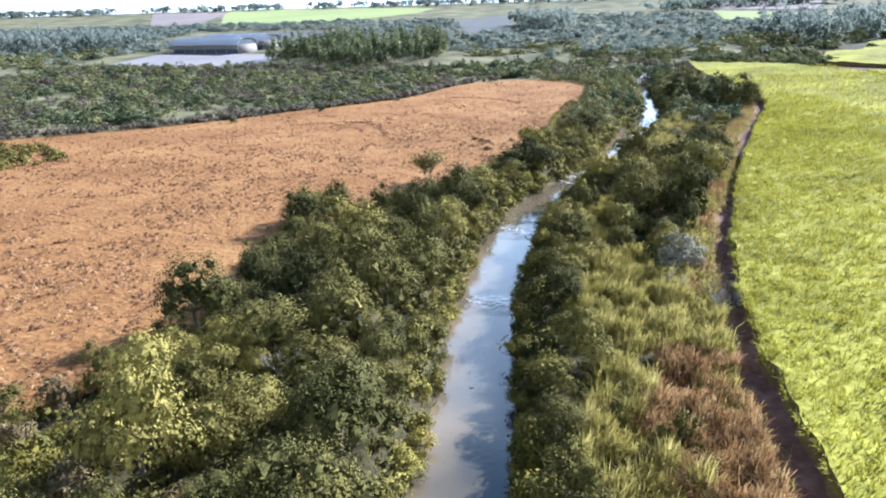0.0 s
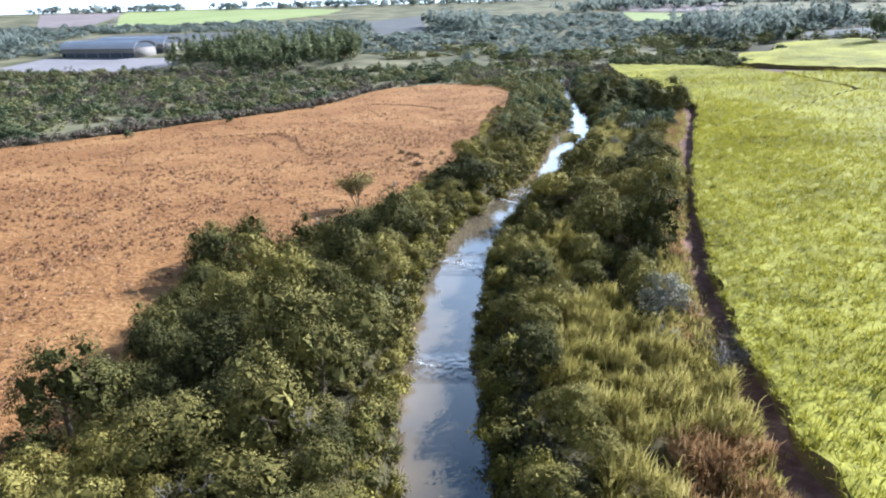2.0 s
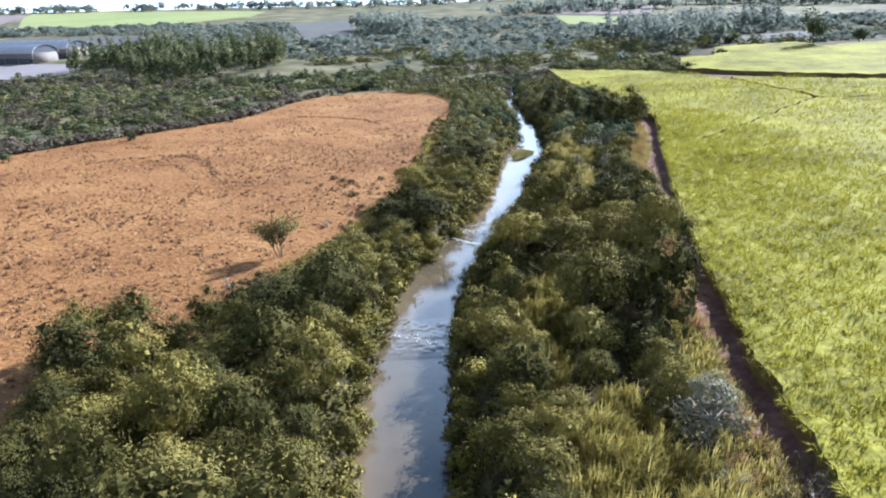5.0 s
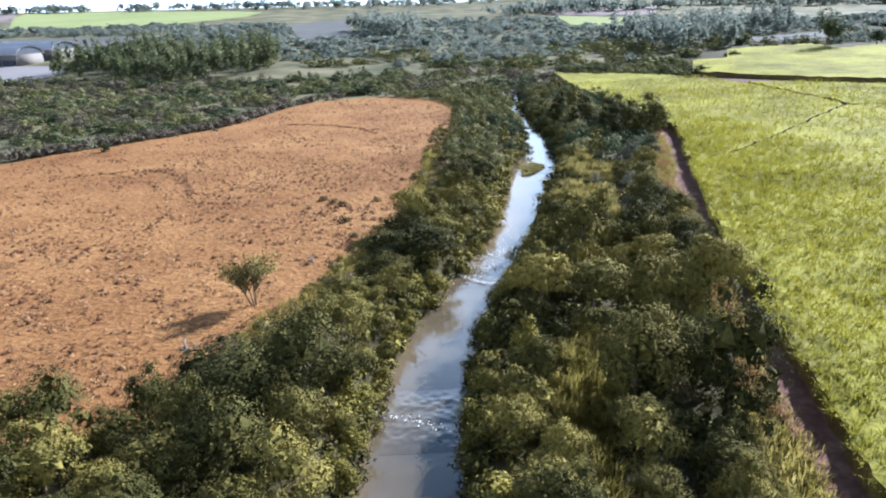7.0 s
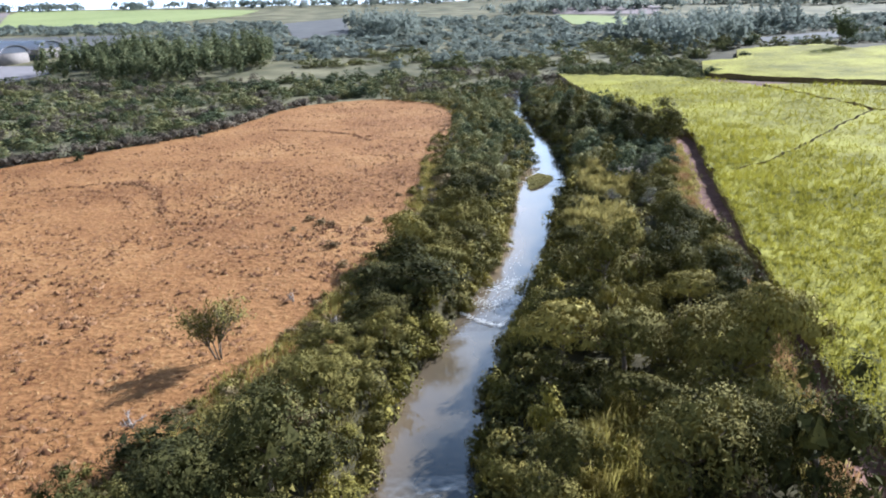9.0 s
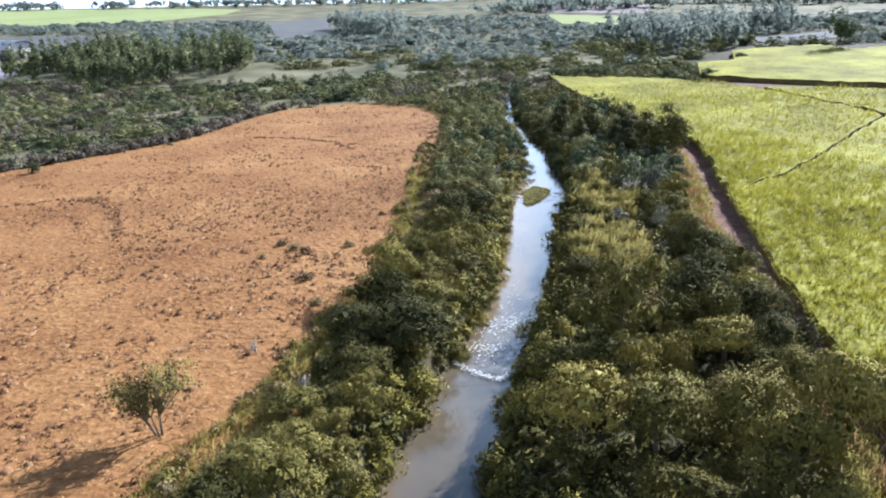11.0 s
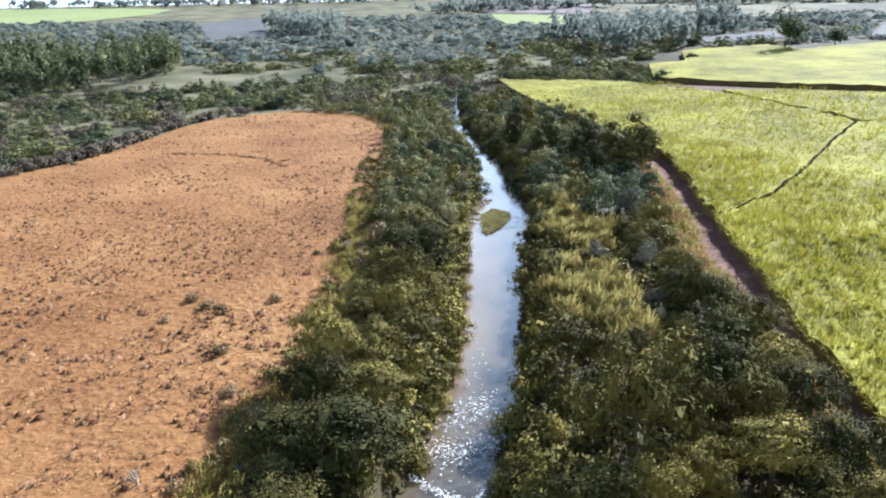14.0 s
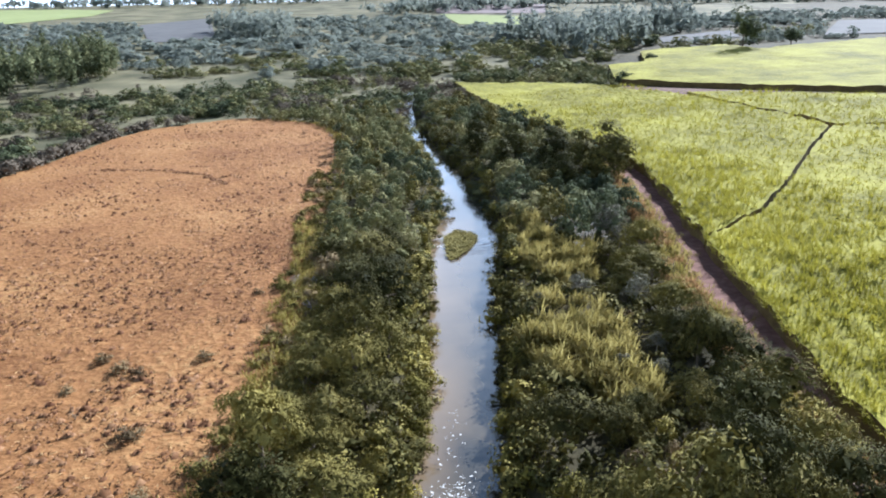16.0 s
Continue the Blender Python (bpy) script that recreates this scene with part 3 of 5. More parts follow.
def stamped(name, variants, pts, z, wide, tall, mat, label, seed, category="trees"):
    """Many crowns joined into one mass: each a turned and scaled copy of a variant that is 1 m wide and high."""
    g = np.random.default_rng(seed)
    which = g.integers(0, len(variants), len(pts))
    pieces = []
    for i, (v, f, nv) in enumerate(variants):
        k = np.flatnonzero(which == i)
        if not len(k):
            continue
        a = g.random(len(k)) * 2 * np.pi
        ca, sa = np.cos(a)[:, None], np.sin(a)[:, None]
        w, t = wide[k][:, None], tall[k][:, None]
        x = (v[None, :, 0] * ca - v[None, :, 1] * sa) * w + pts[k, 0][:, None]
        y = (v[None, :, 0] * sa + v[None, :, 1] * ca) * w + pts[k, 1][:, None]
        p = np.stack([x, y, v[None, :, 2] * t + z[k][:, None]], -1).reshape(-1, 3)
        m = np.stack([nv[None, :, 0] * ca - nv[None, :, 1] * sa, nv[None, :, 0] * sa + nv[None, :, 1] * ca, nv[None, :, 2] + 0 * ca], -1).reshape(-1, 3)
        pieces.append((p, (np.arange(len(k))[:, None, None] * len(v) + f[None]).reshape(-1, 3), m))
    v, f, nv = join(*pieces)
    return tagged(new(name, mesh_from(name, v, f, mat, normals=nv)), label, category, kind="stuff")


def variant(puffs, leaves, size, seed, flat=0.8, inner=(3, 14), base=0.12, broad=0.5):
    return crown_arrays(0.5, 1.0, base, puffs, leaves, size, np.random.default_rng(seed), flat, 0.55, 0.3, inner, broad)[:3]


MID = [variant(15, 300, 0.115, 200 + i, inner=(5, 24)) for i in range(5)]
LOW = [variant(9, 95, 0.21, 210 + i, inner=(3, 10), broad=0.6) for i in range(5)]
SCRUB = [variant(10, 140, 0.15, 230 + i, inner=(4, 12), broad=0.58) for i in range(5)]
TINY = [variant(6, 45, 0.32, 220 + i, inner=(2, 6), broad=0.65) for i in range(5)]


def trunk_mesh(name, mat, pc, base, r0, rng, limbs=5):
    bend = rng.normal(size=2) * 0.25
    fork = max(base, 1.2)
    top = (bend[0], bend[1], fork + 0.3)
    pieces = [limb((0, 0, -0.8), (bend[0] * 0.5, bend[1] * 0.5, fork * 0.55), r0, r0 * 0.8), limb((bend[0] * 0.5, bend[1] * 0.5, fork * 0.5), top, r0 * 0.8, r0 * 0.6)]
    for c in pc[:limbs]:
        pieces.append(limb(top, c, r0 * 0.5, r0 * 0.12, 5))
    v, f = join(*pieces)
    return mesh_from(name, v, f, mat)


KINDS = {}


def tree_kind(key, name, label, category, group, colour, r, h, base, puffs, leaves, size, seed, bark=M_BARK, flat=0.7, limbs=5, core=0.52, sag=0.0):
    KINDS[key] = dict(name=name, label=label, category=category, group=group, colour=colour, r=r, h=h, base=base, puffs=puffs, leaves=leaves, size=size, seed=seed, bark=bark, flat=flat, limbs=limbs, core=core, sag=sag, made=None)


def plant(key, x, y, scale=1.0, turn=0.0, tall=1.0, sink=0.0):
    k = KINDS[key]
    m = Matrix.Translation((x, y, float(land(x, y)) - sink)) @ Matrix.Rotation(turn, 4, "Z") @ Matrix.Diagonal((scale * (1 + 0.18 * math.sin(7 * x)), scale * (1 + 0.18 * math.sin(5 * y)), scale * tall, 1))
    if k["made"] is None:
        rng = np.random.default_rng(k["seed"])
        ob = new(k["name"])
        crown, pc = crown_mesh("crown", LEAVES[k["colour"]], k["r"], k["h"], k["base"], k["puffs"], k["leaves"], k["size"], rng, k["flat"], k["core"], k["sag"])
        part("trunk", trunk_mesh("trunk", k["bark"], pc, k["base"], 0.05 * k["r"] + 0.05, rng, k["limbs"]), ob)
        part("crown", crown, ob)
        tagged(ob, k["label"], k["category"], k["group"])
        ob.matrix_basis = m
        k["made"] = ob
        return ob
    ob = copy_thing(k["made"], Matrix())
    ob.matrix_basis = m
    return ob


for i in range(4):
    tree_kind(f"dark{i}", "broadleaf_tree", "dark green broadleaf tree draped with vines", "tree", "riverside trees", "dark", 3.8, 6.3 + 0.5 * i, 2.3, 28, 3500, 0.21, 20 + i, flat=0.75, sag=0.35)
    tree_kind(f"olive{i}", "broadleaf_tree", "olive green broadleaf tree by the river", "tree", "riverside trees", "olive", 3.6, 5.8 + 0.4 * i, 2.0, 26, 3300, 0.21, 30 + i, flat=0.6)
for i in range(3):
    tree_kind(f"yellow{i}", "bush", "yellow-green bushy shrub at the river bank", "bush", "riverside bushes", "yellow", 2.4, 3.8, 0.3, 16, 1250, 0.22, 60 + i, flat=0.8)
    tree_kind(f"shrub{i}", "bush", "rounded green shrub in the riverside wood", "bush", "riverside bushes", "olive" if i else "dark", 2.3, 3.6, 0.3, 15, 1250, 0.22, 65 + i, flat=0.85)
for i in range(2):
    tree_kind(f"brown{i}", "bush", "half-dry brownish shrub in the wood", "bush", "riverside bushes", "brown", 2.5, 4.2, 0.6, 15, 950, 0.27, 70 + i, core=0.6)
    tree_kind(f"umbrella{i}", "umbrella_tree", "flat-topped green tree with spreading crown", "tree", "flat-topped trees", "olive", 4.0, 6.0, 3.6, 26, 3000, 0.23, 80 + i, flat=0.4)
tree_kind("grey", "grey_tree", "thin grey-leaved tree with pale branches", "tree", "", "grey", 3.2, 5.8, 2.0, 22, 1500, 0.28, 90, bark=M_GREYBARK, limbs=18, core=0.3)
tree_kind("giant", "tall_tree", "tall dark tree with layered crown beside the cane", "tree", "tall trees by the cane", "dark", 5.2, 14.0, 3.0, 36, 2600, 0.62, 92)


def scatter(points):
    """Keeps points whose own gaps do not overlap."""
    cells, out = {}, []
    for x, y, g in points:
        cx, cy = int(x // 4), int(y // 4)
        if any((x - a) ** 2 + (y - b) ** 2 < (0.5 * (g + c)) ** 2 for i in (-1, 0, 1) for j in (-1, 0, 1) for a, b, c in cells.get((cx + i, cy + j), ())):
            continue
        cells.setdefault((cx, cy), []).append((x, y, g))
        out.append((x, y, g))
    return out


# clearings with tall grass between river and road: (x, y, half width, half length)
GRASS = [(13, 62, 11, 25), (14, 88, 10, 12), (10, 103, 8.5, 10), (9, 117, 5, 7), (4, 96, 4, 7), (5, 130, 2.5, 4), (9, 148, 3, 4), (11, 156, 4.5, 7), (8, 145, 4.5, 6), (30.5, 238, 5, 13), (36.5, 263, 5.5, 12), (7, 257, 3, 4), (43, 266, 3, 5), (29, 222, 4, 7), (36.5, 281, 4.5, 9), (6, 139, 3, 5), (24, 231, 3, 8)]


def in_grass(x, y):
    x, y = np.asarray(x, float), np.asarray(y, float)
    hit = np.zeros(x.shape, bool)
    for a, b, p, q in GRASS:
        hit |= ((x - a) / p) ** 2 + ((y - b) / q) ** 2 < 1
    return hit


def wood_point(rng, y0, y1, pad=0.0):
    """A random place in the woods on either side of the river."""
    y = rng.uniform(y0, y1)
    w_l, w_r = river_x(y) - river_w(y) - 0.6, river_x(y) + river_w(y) + 0.6
    a, b = float(field_r(y)) + 1.3 + pad, float(road_l(y)) - (7.0 if 224 < y < 285 else 4.6 if y > 92 else 2.4) - pad if y < 330 else float(cane_l(y)) - 1.5
    left, right = max(w_l - a, 0), max(b - w_r, 0)
    u = rng.random() * (left + right)
    return (a + u if u < left else w_r + u - left), y


rng = np.random.default_rng(5)
# chosen trees first, then the rest of the wood fills in round them
CHOSEN = [("giant", 70.5, 317, 1.0), ("giant", 61, 331, 0.8), ("giant", 55, 345, 0.75), ("giant", 47.5, 356, 0.7), ("giant", 64.5, 321, 0.85), ("giant", 52, 374, 0.72), ("giant", 60, 388, 0.75), ("giant", 67, 344, 0.8), ("giant", 76, 326, 0.62), ("giant", 49, 336, 0.6), ("giant", 57, 312, 0.6), ("grey", 18, 115, 1.2), ("grey", 21, 121, 0.8), ("umbrella0", 8, 172, 1.5), ("umbrella1", 15, 170, 1.45), ("dark0", 23, 169, 1.5), ("dark1", 0.5, 124, 1.15), ("dark2", 11, 183, 1.1), ("umbrella0", 14, 160, 0.9), ("dark1", -47, 142, 1.3), ("olive0", -53, 141, 1.35), ("olive2", -45, 135, 1.2), ("dark2", -51, 133, 1.35), ("dark3", 31, 199, 1.25), ("dark0", 34.5, 186, 1.15), ("dark2", 37.6, 196, 1.12), ("olive1", 40.3, 204, 1.0), ("dark1", 41.6, 212, 1.08), ("dark3", 35.5, 208, 1.15), ("dark2", 43.5, 219, 0.85), ("dark0", 32, 177, 1.2), ("umbrella0", 29, 187, 1.1), ("umbrella1", 18, 211, 1.1)]
taken = []
for key, x, y, s in CHOSEN:
    plant(key, x, y, s, rng.uniform(0, 6.28))
    taken.append((x, y, 4.5 * s))
cand = taken + [(*wood_point(rng, 36, 275), 3.4 + 3.6 * rng.random() ** 1.5) for _ in range(9000)]
trees = 0
kept = scatter(cand)
for x, y, g in kept[len(taken):]:
    if in_grass(x, y) and rng.random() < (0.93 if y < 92 else 0.52 if y < 190 else 0.5):
        continue
    bank = abs(x - river_x(y)) - river_w(y)
    u, n4, n3, n2 = rng.random(), int(rng.integers(4)), int(rng.integers(3)), int(rng.integers(2))
    mood = float(value_noise(x, y, 14, 41))
    s = g / 4.7
    if bank < 4.5 or (150 < y < 262 and x > river_x(y) and bank < 12 and u < 0.78):
        key = f"yellow{n3}" if u < 0.6 else f"shrub{n3}"
        s = rng.uniform(0.75, 1.1)
    elif u < (0.13 if x > river_x(y) and y > 140 else 0.07):
        key, s = f"brown{n2}", rng.uniform(0.8, 1.1)
    elif u < (0.2 if x > river_x(y) else 0.11):
        key = f"umbrella{n2}"
    elif y < 78 and x < -30:
        key = f"olive{n4}" if u < 0.75 else f"yellow{n3}"
    elif mood + 0.5 * (u - 0.5) > ((0.22 if y < 170 else 0.46) if x < river_x(y) else 0.64):
        key = f"dark{n4}"
    else:
        key = f"olive{n4}"
    if x > river_x(y) and key[:4] == "dark":
        s *= 1.18 if y > 140 else 1.0
        if y > 215 and x < road_l(y) - 9:
            key, s = (f"olive{n4}" if u < 0.7 else "grey"), s * 0.75
    if y < 190 and in_grass(x, y):
        key, s = f"{'yellow' if u < 0.6 else 'shrub'}{n3}", rng.uniform(0.5, 0.95)
    if y > 190 and in_grass(x, y):
        key, s = (f"olive{n4}" if u < 0.4 else f"yellow{n3}" if u < 0.75 else "grey"), 0.75
    if 205 < y < 292 and x > river_x(y) and x < road_l(y) - 12:
        s *= 0.62
    if key[:4] in ("dark", "oliv"):
        if trees >= 300:
            key, s = f"shrub{n3}", 1.2
        trees += 1
    plant(key, x, y, s, rng.uniform(0, 6.28), (0.7 if 150 < y < 205 and x < field_r(y) + 9 else 1.0) * rng.uniform(0.7, 1.3) * (1.3 if rng.random() < 0.18 else 1.0))
# shrubs in the gaps between the trees
fill = scatter(kept + [(*wood_point(rng, 36, 275), rng.uniform(1.6, 3.0)) for _ in range(6000)])[len(kept):]
for x, y, g in fill[:60]:
    if not in_grass(x, y):
        key = ("yellow" if rng.random() < 0.2 else "shrub") + str(int(rng.integers(3)))
        plant(key, x, y, g / 2.9, rng.uniform(0, 6.28), rng.uniform(0.9, 1.25))
# low shrubs down the banks
for side in (-1, 1):
    for y in np.arange(40, 250, 5.2):
        yy = y + rng.uniform(-1.2, 1.2)
        x = float(river_x(yy) + side * (river_w(yy) + rng.uniform(0.4, 2.0)))
        key = ("yellow" if rng.random() < 0.55 else "shrub") + str(int(rng.integers(3)))
        plant(key, x, yy, rng.uniform(0.45, 0.8), rng.uniform(0, 6.28), rng.uniform(0.8, 1.1))



# ---- woods too many to tell apart, joined ----
def clumps(pts, z, r, h, leaves, size, seed, puffs=3, core=0.58, fill=7):
    """Crowns of a few lumps each at plan points: corners and triangles."""
    g = np.random.default_rng(seed)
    k = len(pts)
    off = g.normal(size=(k, puffs, 3)) * (0.42, 0.42, 0.16)
    off[:, 0] = 0, 0, 0.08
    c = (np.stack([pts[:, 0], pts[:, 1], z + h * 0.5], -1)[:, None] + off * np.stack([r, r, h], -1)[:, None]).reshape(-1, 3)
    rad = (np.stack([r, r, h * 0.48], -1)[:, None] * g.uniform(0.5, 0.85, (k, puffs, 1))).reshape(-1, 3)
    rad[::puffs] *= 1.25
    pick = np.repeat(np.arange(k * puffs), leaves)
    n = unit(g.normal(size=(len(pick), 3)) + (0, 0, 0.5))
    p = c[pick] + n * rad[pick] * g.uniform(0.8, 1.2, (len(pick), 1))
    shade = unit(n + 0.5 * unit(off.reshape(-1, 3)[pick] + (0, 0, 0.05)) + g.normal(size=n.shape) * 0.2)
    n = unit(n + g.normal(size=n.shape) * 0.45 + (0, 0, 0.2))
    s = size * np.repeat(np.repeat(r, puffs), leaves) * g.uniform(0.5, 1.4, len(pick))
    return join(flakes(p, n, s, s * 0.7, g, 0.2, shade), hearts(c, rad * core / 0.58, g, fill))


def wood_mass(name, pts, r, h, leaves, size, mat, label, seed, puffs=3, ground=plain):
    v, f, nv = clumps(pts, ground(pts[:, 0], pts[:, 1]), r, h, leaves, size, seed, puffs)
    return tagged(new(name, mesh_from(name, v, f, mat, normals=nv)), label, "trees", kind="stuff")


def inside(x, y, poly):
    hit = np.zeros(x.shape, bool)
    for (ax, ay), (bx, by) in zip(poly, poly[1:] + poly[:1]):
        hit ^= ((ay > y) != (by > y)) & (x < (bx - ax) * (y - ay) / (by - ay + 1e-12) + ax)
    return hit


def area_points(poly, spacing, seed):
    xs, ys = zip(*poly)
    g = np.random.default_rng(seed)
    n = int((max(xs) - min(xs)) * (max(ys) - min(ys)) / spacing ** 2 * 1.5)
    x, y = g.uniform(min(xs), max(xs), n), g.uniform(min(ys), max(ys), n)
    keep = inside(x, y, poly)
    return np.stack([x[keep], y[keep]], -1)


g = np.random.default_rng(2)
# undergrowth below the near trees
under = np.array([wood_point(g, 34, 278, 0.4) for _ in range(3300)])
under = under[~in_grass(under[:, 0], under[:, 1])]
wood_mass("undergrowth", under, g.uniform(0.9, 1.6, len(under)), g.uniform(0.8, 2.0, len(under)), 11, 0.5, LEAVES["dark"], "low tangled green undergrowth below the trees", 44, 2, land)
# the woods along the river farther on
far = [p for p in scatter([(*wood_point(g, 272, 462), g.uniform(2.8, 5.6)) for _ in range(9000)]) if not in_grass(p[0], p[1])]
far = np.array(far)
tone = value_noise(far[:, 0], far[:, 1], 16, 45) + g.uniform(-0.3, 0.3, len(far)) + 0.12 * (far[:, 0] > river_x(far[:, 1]) + 14) - 0.08
# dark and pale leaves here carry painted haze, greyer than the near wood's
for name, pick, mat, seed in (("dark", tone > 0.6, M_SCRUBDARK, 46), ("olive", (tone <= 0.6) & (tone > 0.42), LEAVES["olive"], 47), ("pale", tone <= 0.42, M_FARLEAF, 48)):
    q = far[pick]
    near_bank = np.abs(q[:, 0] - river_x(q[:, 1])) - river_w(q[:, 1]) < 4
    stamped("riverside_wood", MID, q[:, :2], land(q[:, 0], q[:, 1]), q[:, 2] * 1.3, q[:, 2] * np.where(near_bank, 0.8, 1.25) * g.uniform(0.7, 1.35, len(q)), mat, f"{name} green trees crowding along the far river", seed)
bank_y = np.concatenate([np.arange(40, 430, 2.2)] * 2)
bank_y = bank_y + g.uniform(-0.8, 0.8, len(bank_y))
bank_s = np.repeat([-1, 1], len(bank_y) // 2)
bank = np.stack([river_x(bank_y) + bank_s * (river_w(bank_y) + g.uniform(0.3, 4.2, len(bank_y))), bank_y], -1)
bank = bank[value_noise(bank[:, 0], bank[:, 1], 7, 29) > 0.3]
for k, (leaf_mat, label) in enumerate(((LEAVES["yellow"], "yellow-green shrubs hanging over the banks"), (LEAVES["olive"], "olive green shrubs hanging over the banks"), (LEAVES["dark"], "dark green shrubs hanging over the banks"))):
    q = bank[k::3]
    wood_mass("bank_shrubs", q, g.uniform(0.9, 2.3, len(q)), g.uniform(1.2, 3.8, len(q)), 60, 0.2, leaf_mat, label, 49 + 40 * k, 3, land)

# the same wood goes on behind the start
back = np.array([p for p in scatter([(*wood_point(g, -50, 38), g.uniform(3.8, 6.0)) for _ in range(1500)])])
mood = value_noise(back[:, 0], back[:, 1], 14, 41) + g.uniform(-0.2, 0.2, len(back)) > 0.5
for q, mat, tint, seed in ((back[mood], LEAVES["dark"], "dark", 60), (back[~mood], LEAVES["olive"], "olive", 61)):
    stamped("riverside_wood", MID, q[:, :2], land(q[:, 0], q[:, 1]), q[:, 2] * 1.65, q[:, 2] * 1.35, mat, f"{tint} green trees along the near river", seed)
# scrub behind the pasture, with clearings
w1 = area_points([(-420, 190), (-300, 206), (-209, 248), (-143, 298), (-107, 345), (-86, 371), (-74, 432), (-54, 462), (-20, 468), (20, 455), (78, 462), (80, 520), (60, 560), (-100, 545), (-250, 560), (-420, 570)], 8.7, 1)
w1 = w1[value_noise(w1[:, 0], w1[:, 1], 26, 21) + 0.45 * value_noise(w1[:, 0], w1[:, 1], 9, 22) > 0.46 - 0.3 * (w1[:, 0] > -60) - 0.24 * (w1[:, 1] > 430)]
tone = value_noise(w1[:, 0], w1[:, 1], 20, 50) + g.uniform(-0.35, 0.35, len(w1))
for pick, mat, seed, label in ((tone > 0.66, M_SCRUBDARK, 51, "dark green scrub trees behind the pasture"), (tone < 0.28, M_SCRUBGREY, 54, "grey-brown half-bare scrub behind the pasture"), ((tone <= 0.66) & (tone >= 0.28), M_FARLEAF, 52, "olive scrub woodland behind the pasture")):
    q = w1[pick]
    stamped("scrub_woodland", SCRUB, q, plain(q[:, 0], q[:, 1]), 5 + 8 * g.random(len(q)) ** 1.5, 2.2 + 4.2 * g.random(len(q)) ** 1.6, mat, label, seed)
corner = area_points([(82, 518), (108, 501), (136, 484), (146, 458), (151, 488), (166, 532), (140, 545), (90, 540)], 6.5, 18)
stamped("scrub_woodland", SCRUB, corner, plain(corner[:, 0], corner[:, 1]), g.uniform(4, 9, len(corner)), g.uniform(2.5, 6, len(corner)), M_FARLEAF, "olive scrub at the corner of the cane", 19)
ey = np.concatenate([g.uniform(205, 455, 380)])
edge = np.stack([field_l(ey) - g.uniform(0, 5, len(ey)), ey + g.uniform(0, 3, len(ey))], -1)
wood_mass("edge_scrub", edge, g.uniform(1.4, 3.0, len(edge)), g.uniform(1.8, 3.8, len(edge)), 26, 0.36, M_SCRUBGREY, "grey-brown leafless scrub edging the pasture", 53, 2)

w2 = area_points([(-900, 560), (-430, 560), (-420, 690), (-230, 690), (-100, 610), (60, 560), (140, 505), (160, 540), (200, 590), (270, 600), (400, 590), (700, 600), (700, 820), (230, 815), (160, 860), (170, 1000), (-60, 1100), (-60, 850), (-112, 815), (-160, 1050), (-280, 1080), (-900, 1060)], 15.5, 4)
w2 = w2[~inside(w2[:, 0], w2[:, 1], [(-480, 780), (-260, 780), (-270, 940), (-480, 940)])]
w2 = w2[value_noise(w2[:, 0], w2[:, 1], 55, 23) + 0.5 * value_noise(w2[:, 0], w2[:, 1], 17, 24) > 0.24 - 0.12 * (w2[:, 1] < 700)]
for hole in ([(244, 618), (318, 624), (340, 690), (256, 668)], [(355, 605), (420, 600), (580, 620), (670, 740), (455, 730)]):
    w2 = w2[~inside(w2[:, 0], w2[:, 1], hole)]
close = w2[:, 1] < 690
# crowns take the paler leaf farther off, as painted haze
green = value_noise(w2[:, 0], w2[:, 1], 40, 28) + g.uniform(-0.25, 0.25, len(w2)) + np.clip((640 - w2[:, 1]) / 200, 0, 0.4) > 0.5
for kit, q, mat, seed in ((LOW, w2[close & green], M_FARLEAF, 5), (LOW, w2[close & ~green], M_HAZELEAF, 6), (TINY, w2[~close], M_HAZELEAF, 95)):
    stamped("far_woodland", kit, q, plain(q[:, 0], q[:, 1]), 8 + 9 * g.random(len(q)), 3.2 + 5.5 * g.random(len(q)) ** 1.6, mat, "distant woodland on the rising land, paled as by haze", seed)
euc = area_points([(-245, 575), (-190, 545), (-145, 545), (-110, 572), (-98, 605), (-110, 680), (-230, 680)], 10, 6)
wood_mass("eucalyptus_grove", euc, g.uniform(2.2, 4.2, len(euc)), g.uniform(8, 23, len(euc)), 26, 0.42, M_EUCA, "grove of tall slender eucalyptus trees", 7, 5)
pin = np.concatenate([area_points([(-75, 930), (-20, 780), (5, 770), (5, 900), (-40, 960)], 10, 8), area_points([(-620, 690), (-420, 690), (-440, 760), (-700, 780)], 12, 9), area_points([(160, 600), (236, 612), (256, 690), (330, 700), (330, 760), (160, 740)], 12, 10)])
wood_mass("plantation", pin, g.uniform(3.0, 4.6, len(pin)), g.uniform(15, 23, len(pin)), 9, 0.7, M_HAZELEAF, "tall plantation trees in the distance, paled as by haze", 11, 3)
sky = np.concatenate([area_points([(-1900, 1560), (600, 1480), (1500, 1380), (1500, 1440), (600, 1530), (-1900, 1630)], 21, 12), area_points([(100, 1080), (900, 980), (900, 1100), (100, 1200)], 18, 13)])
sky = sky[value_noise(sky[:, 0], sky[:, 1], 70, 27) > 0.26]
wood_mass("far_woodland", sky, g.uniform(7, 13, len(sky)), g.uniform(9, 17, len(sky)), 7, 0.65, M_HAZELEAF, "tree rows along the skyline, paled as by haze", 14, 2)
